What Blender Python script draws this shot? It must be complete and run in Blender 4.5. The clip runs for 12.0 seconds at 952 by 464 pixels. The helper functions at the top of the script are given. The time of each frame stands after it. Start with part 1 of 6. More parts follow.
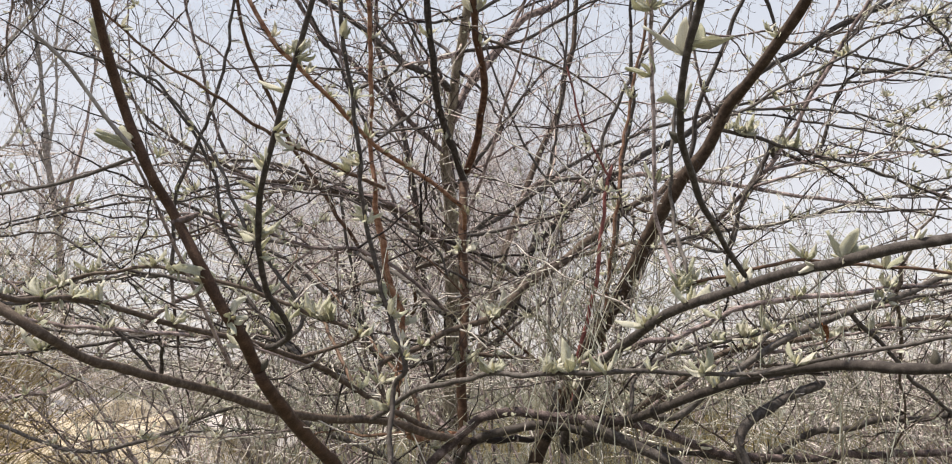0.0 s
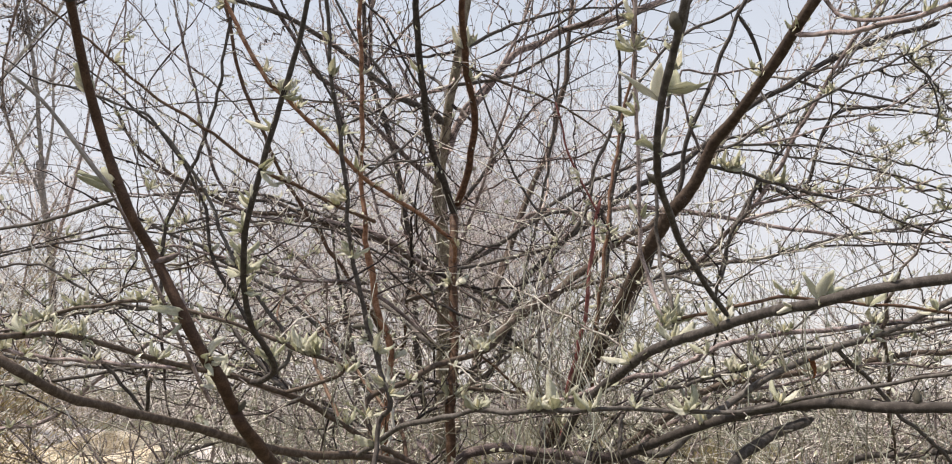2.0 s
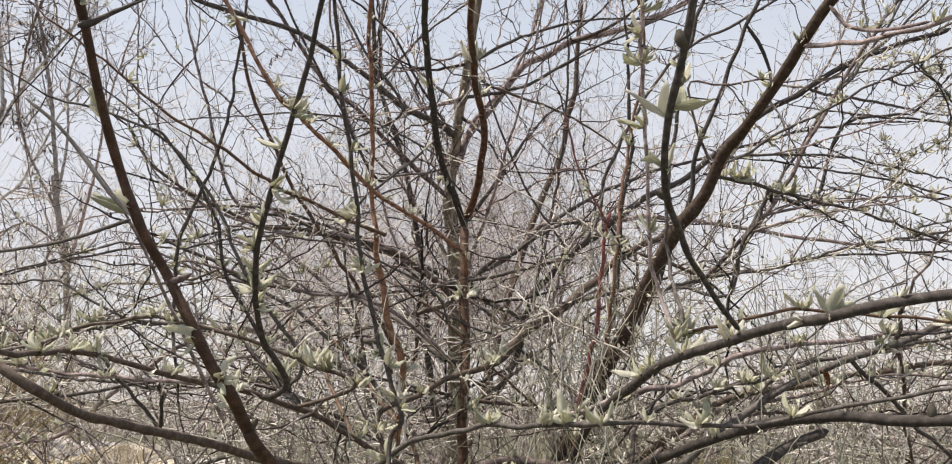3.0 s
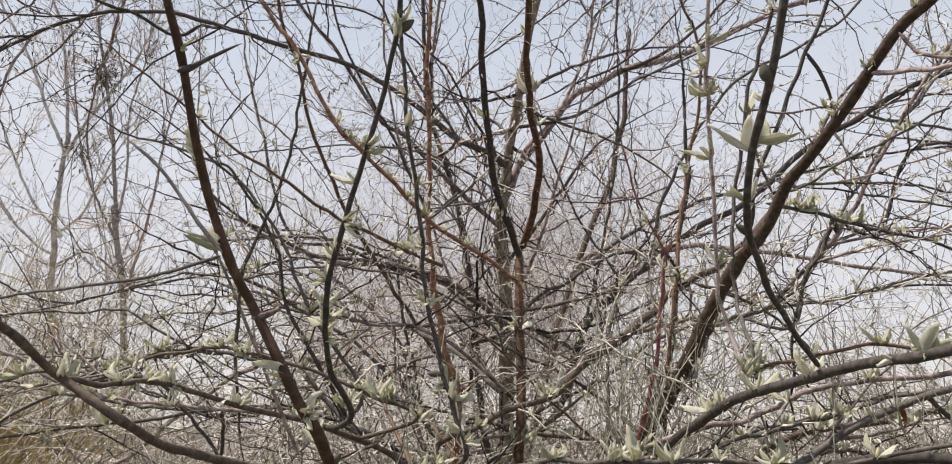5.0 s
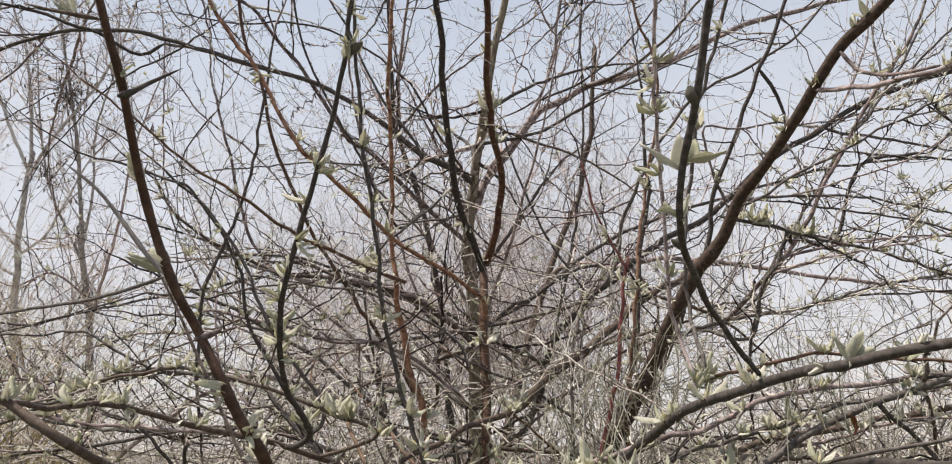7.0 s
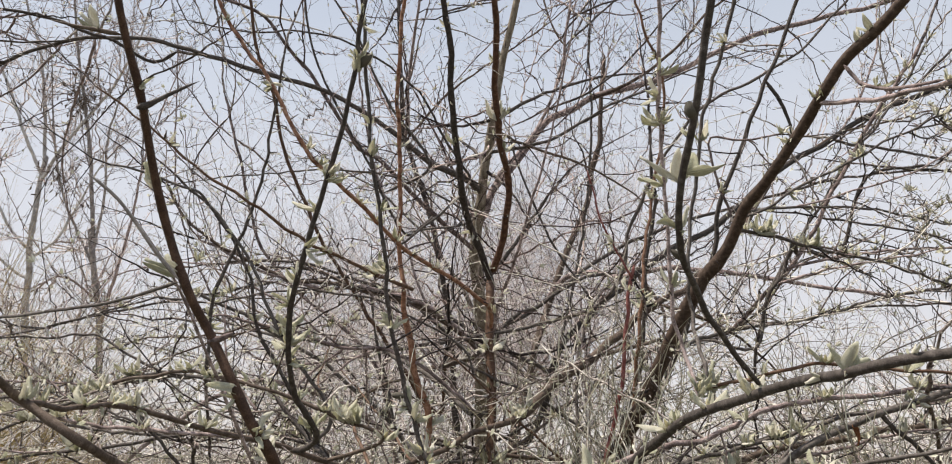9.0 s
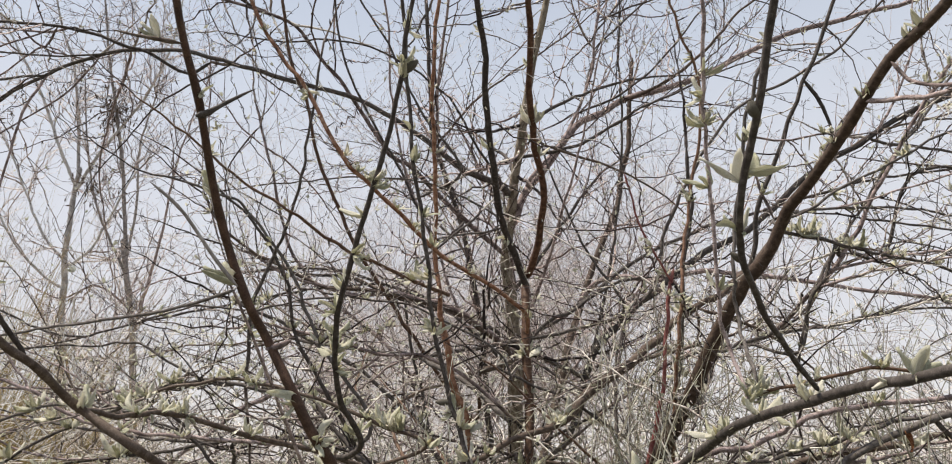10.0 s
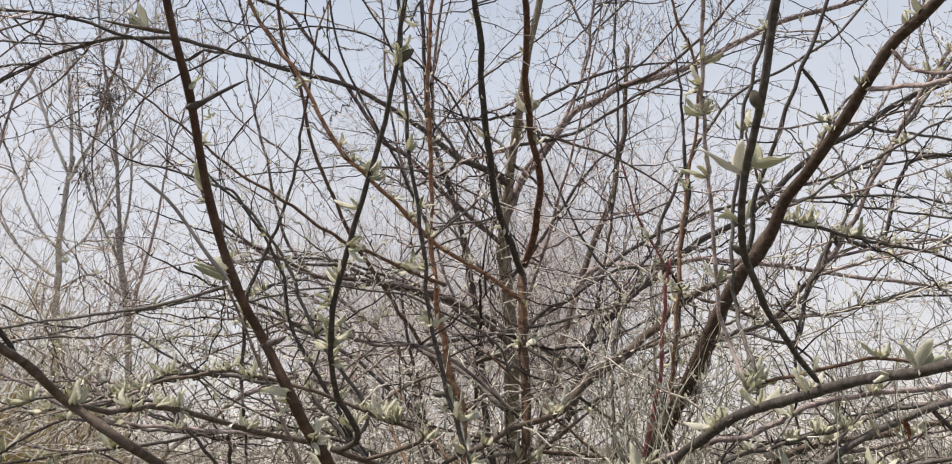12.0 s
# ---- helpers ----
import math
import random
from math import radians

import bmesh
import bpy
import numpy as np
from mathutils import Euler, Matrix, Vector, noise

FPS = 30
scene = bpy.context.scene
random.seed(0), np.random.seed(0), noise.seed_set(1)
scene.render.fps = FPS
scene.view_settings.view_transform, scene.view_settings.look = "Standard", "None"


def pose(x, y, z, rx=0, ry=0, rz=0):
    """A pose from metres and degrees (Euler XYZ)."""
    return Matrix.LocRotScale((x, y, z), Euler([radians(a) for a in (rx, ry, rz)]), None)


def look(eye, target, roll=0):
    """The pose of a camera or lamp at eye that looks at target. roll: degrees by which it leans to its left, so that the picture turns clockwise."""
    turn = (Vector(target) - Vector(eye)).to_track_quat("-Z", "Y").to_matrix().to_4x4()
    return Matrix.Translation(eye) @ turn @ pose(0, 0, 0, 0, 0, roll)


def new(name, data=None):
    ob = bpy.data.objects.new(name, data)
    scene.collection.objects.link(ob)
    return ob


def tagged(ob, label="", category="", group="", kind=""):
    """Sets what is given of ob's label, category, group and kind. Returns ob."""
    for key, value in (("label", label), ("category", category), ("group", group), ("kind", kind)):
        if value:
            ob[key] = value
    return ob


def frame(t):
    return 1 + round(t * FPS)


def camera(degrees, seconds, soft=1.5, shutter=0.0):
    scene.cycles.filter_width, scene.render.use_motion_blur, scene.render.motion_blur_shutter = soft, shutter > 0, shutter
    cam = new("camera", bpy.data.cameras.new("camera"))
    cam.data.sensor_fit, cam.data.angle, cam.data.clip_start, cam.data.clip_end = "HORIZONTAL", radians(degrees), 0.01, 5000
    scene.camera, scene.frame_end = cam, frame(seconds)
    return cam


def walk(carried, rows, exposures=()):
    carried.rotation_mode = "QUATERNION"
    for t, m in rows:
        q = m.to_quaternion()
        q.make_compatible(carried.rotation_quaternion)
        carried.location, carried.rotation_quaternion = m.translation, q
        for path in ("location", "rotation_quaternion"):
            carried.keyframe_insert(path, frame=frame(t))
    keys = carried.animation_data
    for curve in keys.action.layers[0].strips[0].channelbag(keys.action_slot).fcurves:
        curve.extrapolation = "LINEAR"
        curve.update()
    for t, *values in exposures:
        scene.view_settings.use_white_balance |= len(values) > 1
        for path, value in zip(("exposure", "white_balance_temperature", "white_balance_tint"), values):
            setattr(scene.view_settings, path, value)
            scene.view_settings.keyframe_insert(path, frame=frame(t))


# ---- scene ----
cam = camera(67.0, 12.0, soft=1.08)
EYE, TILT = 1.5, 10.0
# seconds, metres right / ahead / up of the first eye, yaw, pitch, roll
ROWS = [
    (0.0, 0.0000, 0.0000, 0.0000, -0.00, -0.00, 0.00),
    (0.5, -0.0048, -0.0127, -0.0016, -0.34, 0.57, 0.25),
    (1.0, 0.0025, -0.0143, 0.0008, -1.13, 1.41, -0.15),
    (1.5, 0.0129, -0.0085, 0.0049, -1.78, 1.95, -0.42),
    (2.0, 0.0123, -0.0054, 0.0086, -0.39, 2.35, -0.23),
    (2.5, 0.0103, -0.0051, 0.0135, 0.54, 2.98, 0.10),
    (2.7, 0.0113, -0.0083, 0.0133, 0.50, 2.93, 0.19),
    (4.3, 0.0223, -0.0111, 0.0183, 1.04, 5.50, 0.56),
    (4.5, 0.0157, -0.0132, 0.0167, 1.69, 5.34, 0.53),
    (5.0, -0.0135, -0.0120, 0.0199, 4.01, 5.40, 0.03),
    (5.5, -0.0292, -0.0125, 0.0243, 5.99, 5.90, 0.38),
    (6.0, -0.0166, -0.0101, 0.0211, 5.46, 5.94, 0.40),
    (6.5, -0.0012, -0.0136, 0.0213, 4.03, 6.41, 0.72),
    (7.0, 0.0128, -0.0246, 0.0206, 2.03, 6.58, 0.94),
    (7.2, 0.0199, -0.0327, 0.0204, 1.20, 6.65, 0.94),
    (8.8, 0.0247, -0.0411, 0.0195, 2.43, 7.19, 0.61),
    (9.0, 0.0168, -0.0414, 0.0200, 2.63, 7.18, 0.34),
    (9.5, 0.0021, -0.0370, 0.0184, 3.80, 7.23, 0.38),
    (10.0, -0.0085, -0.0358, 0.0203, 4.68, 7.65, 0.73),
    (10.5, -0.0185, -0.0330, 0.0232, 5.48, 7.95, 0.92),
    (11.0, -0.0186, -0.0323, 0.0229, 5.36, 7.54, 1.06),
    (11.5, -0.0085, -0.0265, 0.0213, 4.86, 6.82, 1.13),
    (12.0, -0.0108, -0.0264, 0.0261, 4.35, 6.66, 0.94)
]
walk(cam, [(t, pose(0, 0, EYE, TILT) @ pose(x, y, z, 90 + pitch, roll, yaw)) for t, x, y, z, yaw, pitch, roll in ROWS], exposures=((0.0, 0.48), (2.5, 0.47), (4.5, 0.40), (12.0, 0.38)))

# ---- light: high hazy spring sun and sky ----
SUN_ELEV, SUN_ROT = 64.0, -105.0
world = bpy.data.worlds.new("sky")
scene.world = world
world.use_nodes = True
wn, wl = world.node_tree.nodes, world.node_tree.links
sky = wn.new("ShaderNodeTexSky")
sky.sky_type, sky.sun_disc = "NISHITA", False
sky.sun_elevation, sky.sun_rotation = radians(SUN_ELEV), radians(SUN_ROT)
sky.air_density, sky.dust_density, sky.ozone_density = 1.0, 1.0, 1.5
# thin white haze over the whole sky
haze = wn.new("ShaderNodeMix")
haze.data_type, haze.blend_type = "RGBA", "MIX"
# the haze thins out with height
way, axes, thick = wn.new("ShaderNodeTexCoord"), wn.new("ShaderNodeSeparateXYZ"), wn.new("ShaderNodeMapRange")
wl.new(way.outputs["Generated"], axes.inputs[0])
wl.new(axes.outputs["Z"], thick.inputs["Value"])
thick.interpolation_type = "SMOOTHSTEP"
thick.inputs["From Min"].default_value, thick.inputs["From Max"].default_value = 0.3, 1.0
thick.inputs["To Min"].default_value, thick.inputs["To Max"].default_value = 0.84, 0.25
wl.new(thick.outputs["Result"], haze.inputs["Factor"])
# dusty and warmer towards the horizon
climb, dust = wn.new("ShaderNodeMapRange"), wn.new("ShaderNodeMix")
wl.new(axes.outputs["Z"], climb.inputs["Value"])
climb.inputs["From Min"].default_value, climb.inputs["From Max"].default_value = 0.04, 0.52
dust.data_type, dust.blend_type = "RGBA", "MIX"
dust.inputs["A"].default_value = (6.26, 5.93, 5.93, 1)
dust.inputs["B"].default_value = (5.78, 6.05, 6.55, 1)
wl.new(climb.outputs["Result"], dust.inputs["Factor"])
wl.new(dust.outputs["Result"], haze.inputs["B"])
wl.new(sky.outputs[0], haze.inputs["A"])
wl.new(haze.outputs["Result"], wn["Background"].inputs["Color"])
wn["Background"].inputs["Strength"].default_value = 0.1033
sun_data = bpy.data.lights.new("sun", "SUN")
sun_data.energy, sun_data.angle, sun_data.color = 5.0, radians(0.6), (1.0, 0.905, 0.78)
sun = new("sun", sun_data)
az = radians(SUN_ROT)
sun_way = Vector((math.sin(az) * math.cos(radians(SUN_ELEV)), math.cos(az) * math.cos(radians(SUN_ELEV)), math.sin(radians(SUN_ELEV))))
sun.matrix_world = look(sun_way * 30, (0, 0, 0))
scene.view_settings.exposure = 0.0


# ---- materials ----
def material(name, colours, scale=30.0, rough=0.75, bump=0.4, stretch=(1, 1, 1), vary=0.25, fine=8.0, trans=0.0, spec=0.15):
    """Two scales of noise between the colours, object-wise and island-wise variation, and fine relief."""
    m = bpy.data.materials.new(name)
    m.use_nodes = True
    n, l = m.node_tree.nodes, m.node_tree.links
    b = n["Principled BSDF"]
    tc, mp = n.new("ShaderNodeTexCoord"), n.new("ShaderNodeMapping")
    mp.inputs["Scale"].default_value = stretch
    l.new(tc.outputs["Object"], mp.inputs["Vector"])
    big, small = n.new("ShaderNodeTexNoise"), n.new("ShaderNodeTexNoise")
    big.inputs["Scale"].default_value, big.inputs["Detail"].default_value = scale, 5
    small.inputs["Scale"].default_value, small.inputs["Detail"].default_value = scale * fine, 4
    for t in (big, small):
        l.new(mp.outputs[0], t.inputs["Vector"])
    geo, info = n.new("ShaderNodeNewGeometry"), n.new("ShaderNodeObjectInfo")
    mix = n.new("ShaderNodeMath")
    mix.operation = "MULTIPLY_ADD"
    mix.inputs[1].default_value = 0.45
    l.new(small.outputs[0], mix.inputs[0])
    m2 = n.new("ShaderNodeMath")
    m2.operation = "MULTIPLY_ADD"
    m2.inputs[1].default_value = 0.75
    m2.inputs[2].default_value = -0.1
    l.new(big.outputs[0], m2.inputs[0])
    l.new(m2.outputs[0], mix.inputs[2])
    r1, r2 = n.new("ShaderNodeMath"), n.new("ShaderNodeMath")
    r1.operation = r2.operation = "MULTIPLY_ADD"
    l.new(geo.outputs["Random Per Island"], r1.inputs[0])
    r1.inputs[1].default_value = vary
    l.new(mix.outputs[0], r1.inputs[2])
    l.new(info.outputs["Random"], r2.inputs[0])
    r2.inputs[1].default_value = vary * 0.6
    l.new(r1.outputs[0], r2.inputs[2])
    off = n.new("ShaderNodeMath")
    off.operation = "SUBTRACT"
    off.inputs[1].default_value = vary * 0.8
    l.new(r2.outputs[0], off.inputs[0])
    ramp = n.new("ShaderNodeValToRGB")
    e = ramp.color_ramp.elements
    while len(e) < len(colours):
        e.new(0.5)
    for i, c in enumerate(colours):
        e[i].position = 0.3 + 0.4 * i / (len(colours) - 1)
        e[i].color = (*c, 1)
    l.new(off.outputs[0], ramp.inputs[0])
    l.new(ramp.outputs[0], b.inputs["Base Color"])
    b.inputs["Roughness"].default_value = rough
    b.inputs["Specular IOR Level"].default_value = spec
    bp = n.new("ShaderNodeBump")
    bp.inputs["Strength"].default_value, bp.inputs["Distance"].default_value = bump, 0.25 / scale
    l.new(mix.outputs[0], bp.inputs["Height"])
    l.new(bp.outputs[0], b.inputs["Normal"])
    if trans:
        tr, ms = n.new("ShaderNodeBsdfTranslucent"), n.new("ShaderNodeMixShader")
        l.new(ramp.outputs[0], tr.inputs["Color"])
        ms.inputs[0].default_value = trans
        l.new(b.outputs[0], ms.inputs[1])
        l.new(tr.outputs[0], ms.inputs[2])
        l.new(ms.outputs[0], n["Material Output"].inputs["Surface"])
    return m


DARK = material("dark_bark", [(0.0414, 0.0353, 0.0328), (0.0755, 0.0648, 0.0597), (0.1522, 0.1374, 0.1271)], 140, 0.7, 0.35)
BROWN = material("brown_bark", [(0.0584, 0.0434, 0.0350), (0.1051, 0.0789, 0.0635), (0.1927, 0.1553, 0.1283)], 120, 0.7, 0.35)
RED = material("red_brown_bark", [(0.0517, 0.0302, 0.0205), (0.0994, 0.0583, 0.0400), (0.1788, 0.1166, 0.0821)], 120, 0.55, 0.35)
UMBER = material("umber_bark", [(0.0447, 0.0313, 0.0246), (0.0805, 0.0570, 0.0443), (0.1565, 0.1185, 0.0935)], 120, 0.65, 0.35)
AMBER = material("amber_brown_bark", [(0.075, 0.04, 0.027), (0.15, 0.083, 0.055), (0.27, 0.17, 0.12)], 110, 0.55, 0.12)
ORANGE = material("orange_bark", [(0.0974, 0.0464, 0.0308), (0.2532, 0.1290, 0.0802), (0.4284, 0.2822, 0.1953)], 90, 0.55, 0.3)
CRIMSON = material("crimson_bark", [(0.0935, 0.0300, 0.0273), (0.2125, 0.0750, 0.0693), (0.3230, 0.1600, 0.1418)], 90, 0.55, 0.3)
RUST = material("rust_leaf", [(0.16, 0.06, 0.025), (0.33, 0.15, 0.07)], 60, 0.7, 0.4, trans=0.2)
GREY = material("grey_bark", [(0.0587, 0.0448, 0.0436), (0.1878, 0.1473, 0.1415), (0.4577, 0.3755, 0.3636)], 50, 0.8, 0.5)
TAN = material("tan_bark", [(0.16, 0.144, 0.138), (0.31, 0.284, 0.272), (0.47, 0.44, 0.425)], 25, 0.8, 0.6)
FURROWED = material("furrowed_bark", [(0.13, 0.107, 0.08), (0.3, 0.26, 0.205), (0.5, 0.45, 0.375)], 70, 0.85, 0.7, stretch=(1, 1, 0.22))
PALE = material("pale_smooth_bark", [(0.2719, 0.2597, 0.2528), (0.4733, 0.4611, 0.4551), (0.6445, 0.6413, 0.6405)], 9, 0.7, 0.3)
TWIG = material("twig_bark", [(0.0307, 0.0245, 0.0235), (0.1063, 0.0833, 0.0782), (0.2897, 0.2429, 0.2226), (0.6117, 0.5763, 0.5217)], 25, 0.6, 0.2, vary=0.55)
TREE_TWIG = material("tree_twig_bark", [(0.0539, 0.0379, 0.0357), (0.1976, 0.1441, 0.1324), (0.4588, 0.3535, 0.3202), (0.8000, 0.6712, 0.6114)], 25, 0.6, 0.2, vary=0.6)
OLD_TWIG = material("old_twig_bark", [(0.0535, 0.0433, 0.0384), (0.2675, 0.2252, 0.1989), (0.5230, 0.4625, 0.4128), (0.7670, 0.7247, 0.6512)], 25, 0.7, 0.2, vary=0.8)
# distance haze and sunlit cream are put into this far twig colour
HAZED_TWIG = material("haze_paled_twig_bark", [(0.1811, 0.1495, 0.1428), (0.4592, 0.3961, 0.3782), (0.7203, 0.6559, 0.6263)], 10, 0.7, 0.1, vary=0.7)
LEAF = material("young_leaf", [(0.3819, 0.3966, 0.2804), (0.6471, 0.6386, 0.5022), (0.8200, 0.8000, 0.7475)], 90, 0.6, 0.25, vary=0.4, trans=0.5)
LEAF_FOOT = material("bud_scale", [(0.33, 0.29, 0.15), (0.58, 0.54, 0.36)], 90, 0.6, 0.2, vary=0.4)
BUD = material("pale_bud", [(0.4620, 0.4620, 0.3487), (0.6510, 0.6405, 0.5127), (0.8000, 0.7980, 0.6870)], 60, 0.6, 0.1, vary=0.6, trans=0.25)
BUD_GREEN = material("green_bud", [(0.06, 0.054, 0.044), (0.14, 0.13, 0.107)], 60, 0.6, 0.2)
STRAW = material("dry_straw", [(0.2270, 0.2050, 0.1491), (0.3937, 0.3780, 0.2994), (0.5975, 0.6050, 0.5253)], 12, 0.7, 0.1, vary=0.7, trans=0.2)
GRASS = material("olive_grass", [(0.1059, 0.0820, 0.0263), (0.2167, 0.1650, 0.0628), (0.3467, 0.2700, 0.1215)], 6, 0.7, 0.1, vary=0.7, trans=0.2)
SOIL = material("sandy_soil", [(0.0558, 0.0530, 0.0370), (0.0977, 0.0940, 0.0680), (0.1674, 0.1630, 0.1220)], 0.9, 0.95, 0.6, vary=0.0, fine=14)
SAND = material("pale_sand", [(0.3482, 0.3082, 0.2726), (0.4962, 0.4532, 0.4276), (0.6094, 0.5710, 0.5666)], 0.9, 0.95, 0.6, vary=0.0, fine=14)
ROCK = material("pale_rock", [(0.36, 0.3, 0.21), (0.56, 0.48, 0.36), (0.7, 0.62, 0.5)], 3.0, 0.9, 0.7, vary=0.3)


# ---- geometry helpers ----
def unit(v):
    return v / max(1e-9, float(np.linalg.norm(v)))


class Soup:
    """Many tubes or blades in one mesh."""

    def __init__(self):
        self.v, self.f, self.n = [], [], 0

    def tube(self, path, radii, sides):
        path = np.asarray(path, float)
        k = len(path)
        tan = np.gradient(path, axis=0)
        tan /= np.linalg.norm(tan, axis=1)[:, None] + 1e-12
        ref = np.eye(3)[int(np.argmin(np.abs(tan[k // 2])))]
        u = np.empty_like(tan)
        for i in range(k):
            ref = ref - tan[i] * (ref @ tan[i])
            ref = ref / (math.sqrt(ref @ ref) + 1e-12)
            u[i] = ref
        w = np.cross(tan, u)
        a = np.arange(sides) * (2 * math.pi / sides)
        ring = u[:, None, :] * np.cos(a)[None, :, None] + w[:, None, :] * np.sin(a)[None, :, None]
        radii = np.asarray(radii, float)
        if radii.ndim == 1:
            radii = radii[:, None]
        self.v.append((path[:, None, :] + ring * radii[:, :, None]).reshape(-1, 3))
        i = np.arange(k - 1)[:, None] * sides
        j = np.arange(sides)[None, :]
        jj = (j + 1) % sides
        q = np.stack([i + j, i + jj, i + sides + jj, i + sides + j], -1).reshape(-1, 4) + self.n
        self.f.append(q)
        self.n += k * sides

    def quads(self, verts, faces):
        self.v.append(np.asarray(verts, float))
        self.f.append(np.asarray(faces) + self.n)
        self.n += len(verts)

    def mesh(self, name, mat):
        me = bpy.data.meshes.new(name)
        v, f = np.concatenate(self.v), np.concatenate(self.f)
        me.vertices.add(len(v))
        me.vertices.foreach_set("co", v.ravel())
        me.loops.add(f.size)
        me.loops.foreach_set("vertex_index", f.ravel().astype(np.int32))
        me.polygons.add(len(f))
        me.polygons.foreach_set("loop_start", np.arange(0, f.size, 4, dtype=np.int32))
        me.polygons.foreach_set("loop_total", np.full(len(f), 4, dtype=np.int32))
        me.polygons.foreach_set("use_smooth", np.ones(len(f), dtype=bool))
        me.update(calc_edges=True)
        me.validate()
        me.materials.append(mat)
        return me


def child(name, me, parent, label="", kind=""):
    ob = new(name, me)
    ob.parent = parent
    ob.matrix_parent_inverse = parent.matrix_world.inverted()
    return tagged(ob, label, kind=kind)


def thing(name, place, label, category, group=""):
    ob = new(name)
    ob.empty_display_size = 0.1
    ob.location = place
    bpy.context.view_layer.update()
    return tagged(ob, label, category, group)


def smooth_path(pts, step):
    """A Catmull-Rom line through the points, in even steps."""
    p = np.asarray(pts, float)
    p = np.vstack([2 * p[0] - p[1], p, 2 * p[-1] - p[-2]])
    out = []
    for i in range(1, len(p) - 2):
        n = max(2, int(np.linalg.norm(p[i + 1] - p[i]) / step))
        t = np.linspace(0, 1, n, endpoint=False)[:, None]
        a, b, c, d = p[i - 1], p[i], p[i + 1], p[i + 2]
        out.append(0.5 * (2 * b + (c - a) * t + (2 * a - 5 * b + 4 * c - d) * t ** 2 + (3 * b - a - 3 * c + d) * t ** 3))
    out.append(p[-2:-1])
    return np.vstack(out)


UP = np.array([0.0, 0.0, 1.0])
LEAFLET = np.array([[0, 1, 4, 2], [0, 2, 4, 3]])


def fleck(soup, rng, p, d, size, leaves=2):
    """A small opening bud: a few narrow leaflets, each folded along its rib."""
    for _ in range(leaves):
        a = unit(d + rng.normal(0, 0.4, 3) + 0.2 * UP)
        s = unit(np.cross(a, rng.normal(0, 1, 3))) * size * 0.2
        b = np.cross(a, s)
        m = p + a * size * 0.45
        soup.quads([p, m + s + b * 0.6, m, m - s + b * 0.6, p + a * size + b * rng.uniform(-0.5, 1.0)], LEAFLET)


def knob(soup, rng, p, d, size, r):
    """A closed brown bud on a short spur, sitting at a node."""
    d = unit(d + rng.normal(0, 0.25, 3))
    soup.tube([p, p + d * size * 0.55, p + d * size], [r * 0.9, r * 1.35, r * 0.35], 3)


def sprout(soup, buds, rng, path, radii, density, reach, level, lift=0.25, bud=0.012, sides=4, seg=0.05, budrate=0.5, thin=1.0, rise=0.6, spurs=0.0, leaves=2):
    """Side twigs along a path, bent a little at each node, with spurs, buds and finer twigs of their own."""
    path = np.asarray(path)
    step = np.linalg.norm(np.diff(path, axis=0), axis=1)
    length = step.sum()
    cum = np.concatenate([[0], np.cumsum(step)])
    for _ in range(rng.poisson(density * length)):
        s = rng.uniform(0.04, 1.0) * length
        i = min(len(path) - 2, int(np.searchsorted(cum, s)) - 1)
        i = max(i, 0)
        p, tan = path[i] + (path[i + 1] - path[i]) * ((s - cum[i]) / max(step[i], 1e-6)), unit(path[i + 1] - path[i])
        if p[1] < 1.05:
            continue
        side = unit(np.cross(tan, rng.normal(0, 1, 3)))
        d = unit(side * rng.uniform(0.5, 1.0) + tan * rng.uniform(0.2, 1.1) + UP * rng.uniform(-0.2, rise))
        ln = reach * rng.uniform(0.25, 1.0) ** 1.3 * 1.3
        n = max(3, int(ln / seg))
        pts = [p]
        curl = rng.normal(0, 0.05, 3)
        zig = unit(np.cross(d, rng.normal(0, 1, 3)))
        turn = rng.uniform(0.1, 0.3)
        for k in range(n):
            d = unit(d + rng.normal(0, 0.09, 3) + curl + UP * lift * 0.18)
            pts.append(pts[-1] + unit(d + zig * (turn if k % 2 else -turn)) * ln / n * rng.uniform(0.75, 1.25))
        r0 = min(radii[i] * 0.6, 0.0011 + ln * 0.0045) * thin
        rr = np.linspace(r0, max(0.0006 * thin, r0 * 0.35), len(pts))
        soup.tube(pts, rr, sides)
        for q in range(1, len(pts)):
            out = zig * (1 if q % 2 else -1) + unit(pts[q] - pts[q - 1]) * 0.8
            if rng.random() < spurs:
                knob(soup, rng, pts[q], out, bud * rng.uniform(0.35, 1.1), max(rr[q], 0.0009 * thin))
            if rng.random() < budrate:
                fleck(buds, rng, pts[q], unit(pts[q] - pts[q - 1]) + rng.normal(0, 0.6, 3), bud * rng.uniform(0.5, 1.2), leaves)
        if level > 0 and ln > 0.08:
            sprout(soup, buds, rng, pts, rr, density * 1.1, reach * 0.45, level - 1, lift, bud, max(3, sides - 1), seg, budrate, thin, rise, spurs, leaves)


ENDS = {}


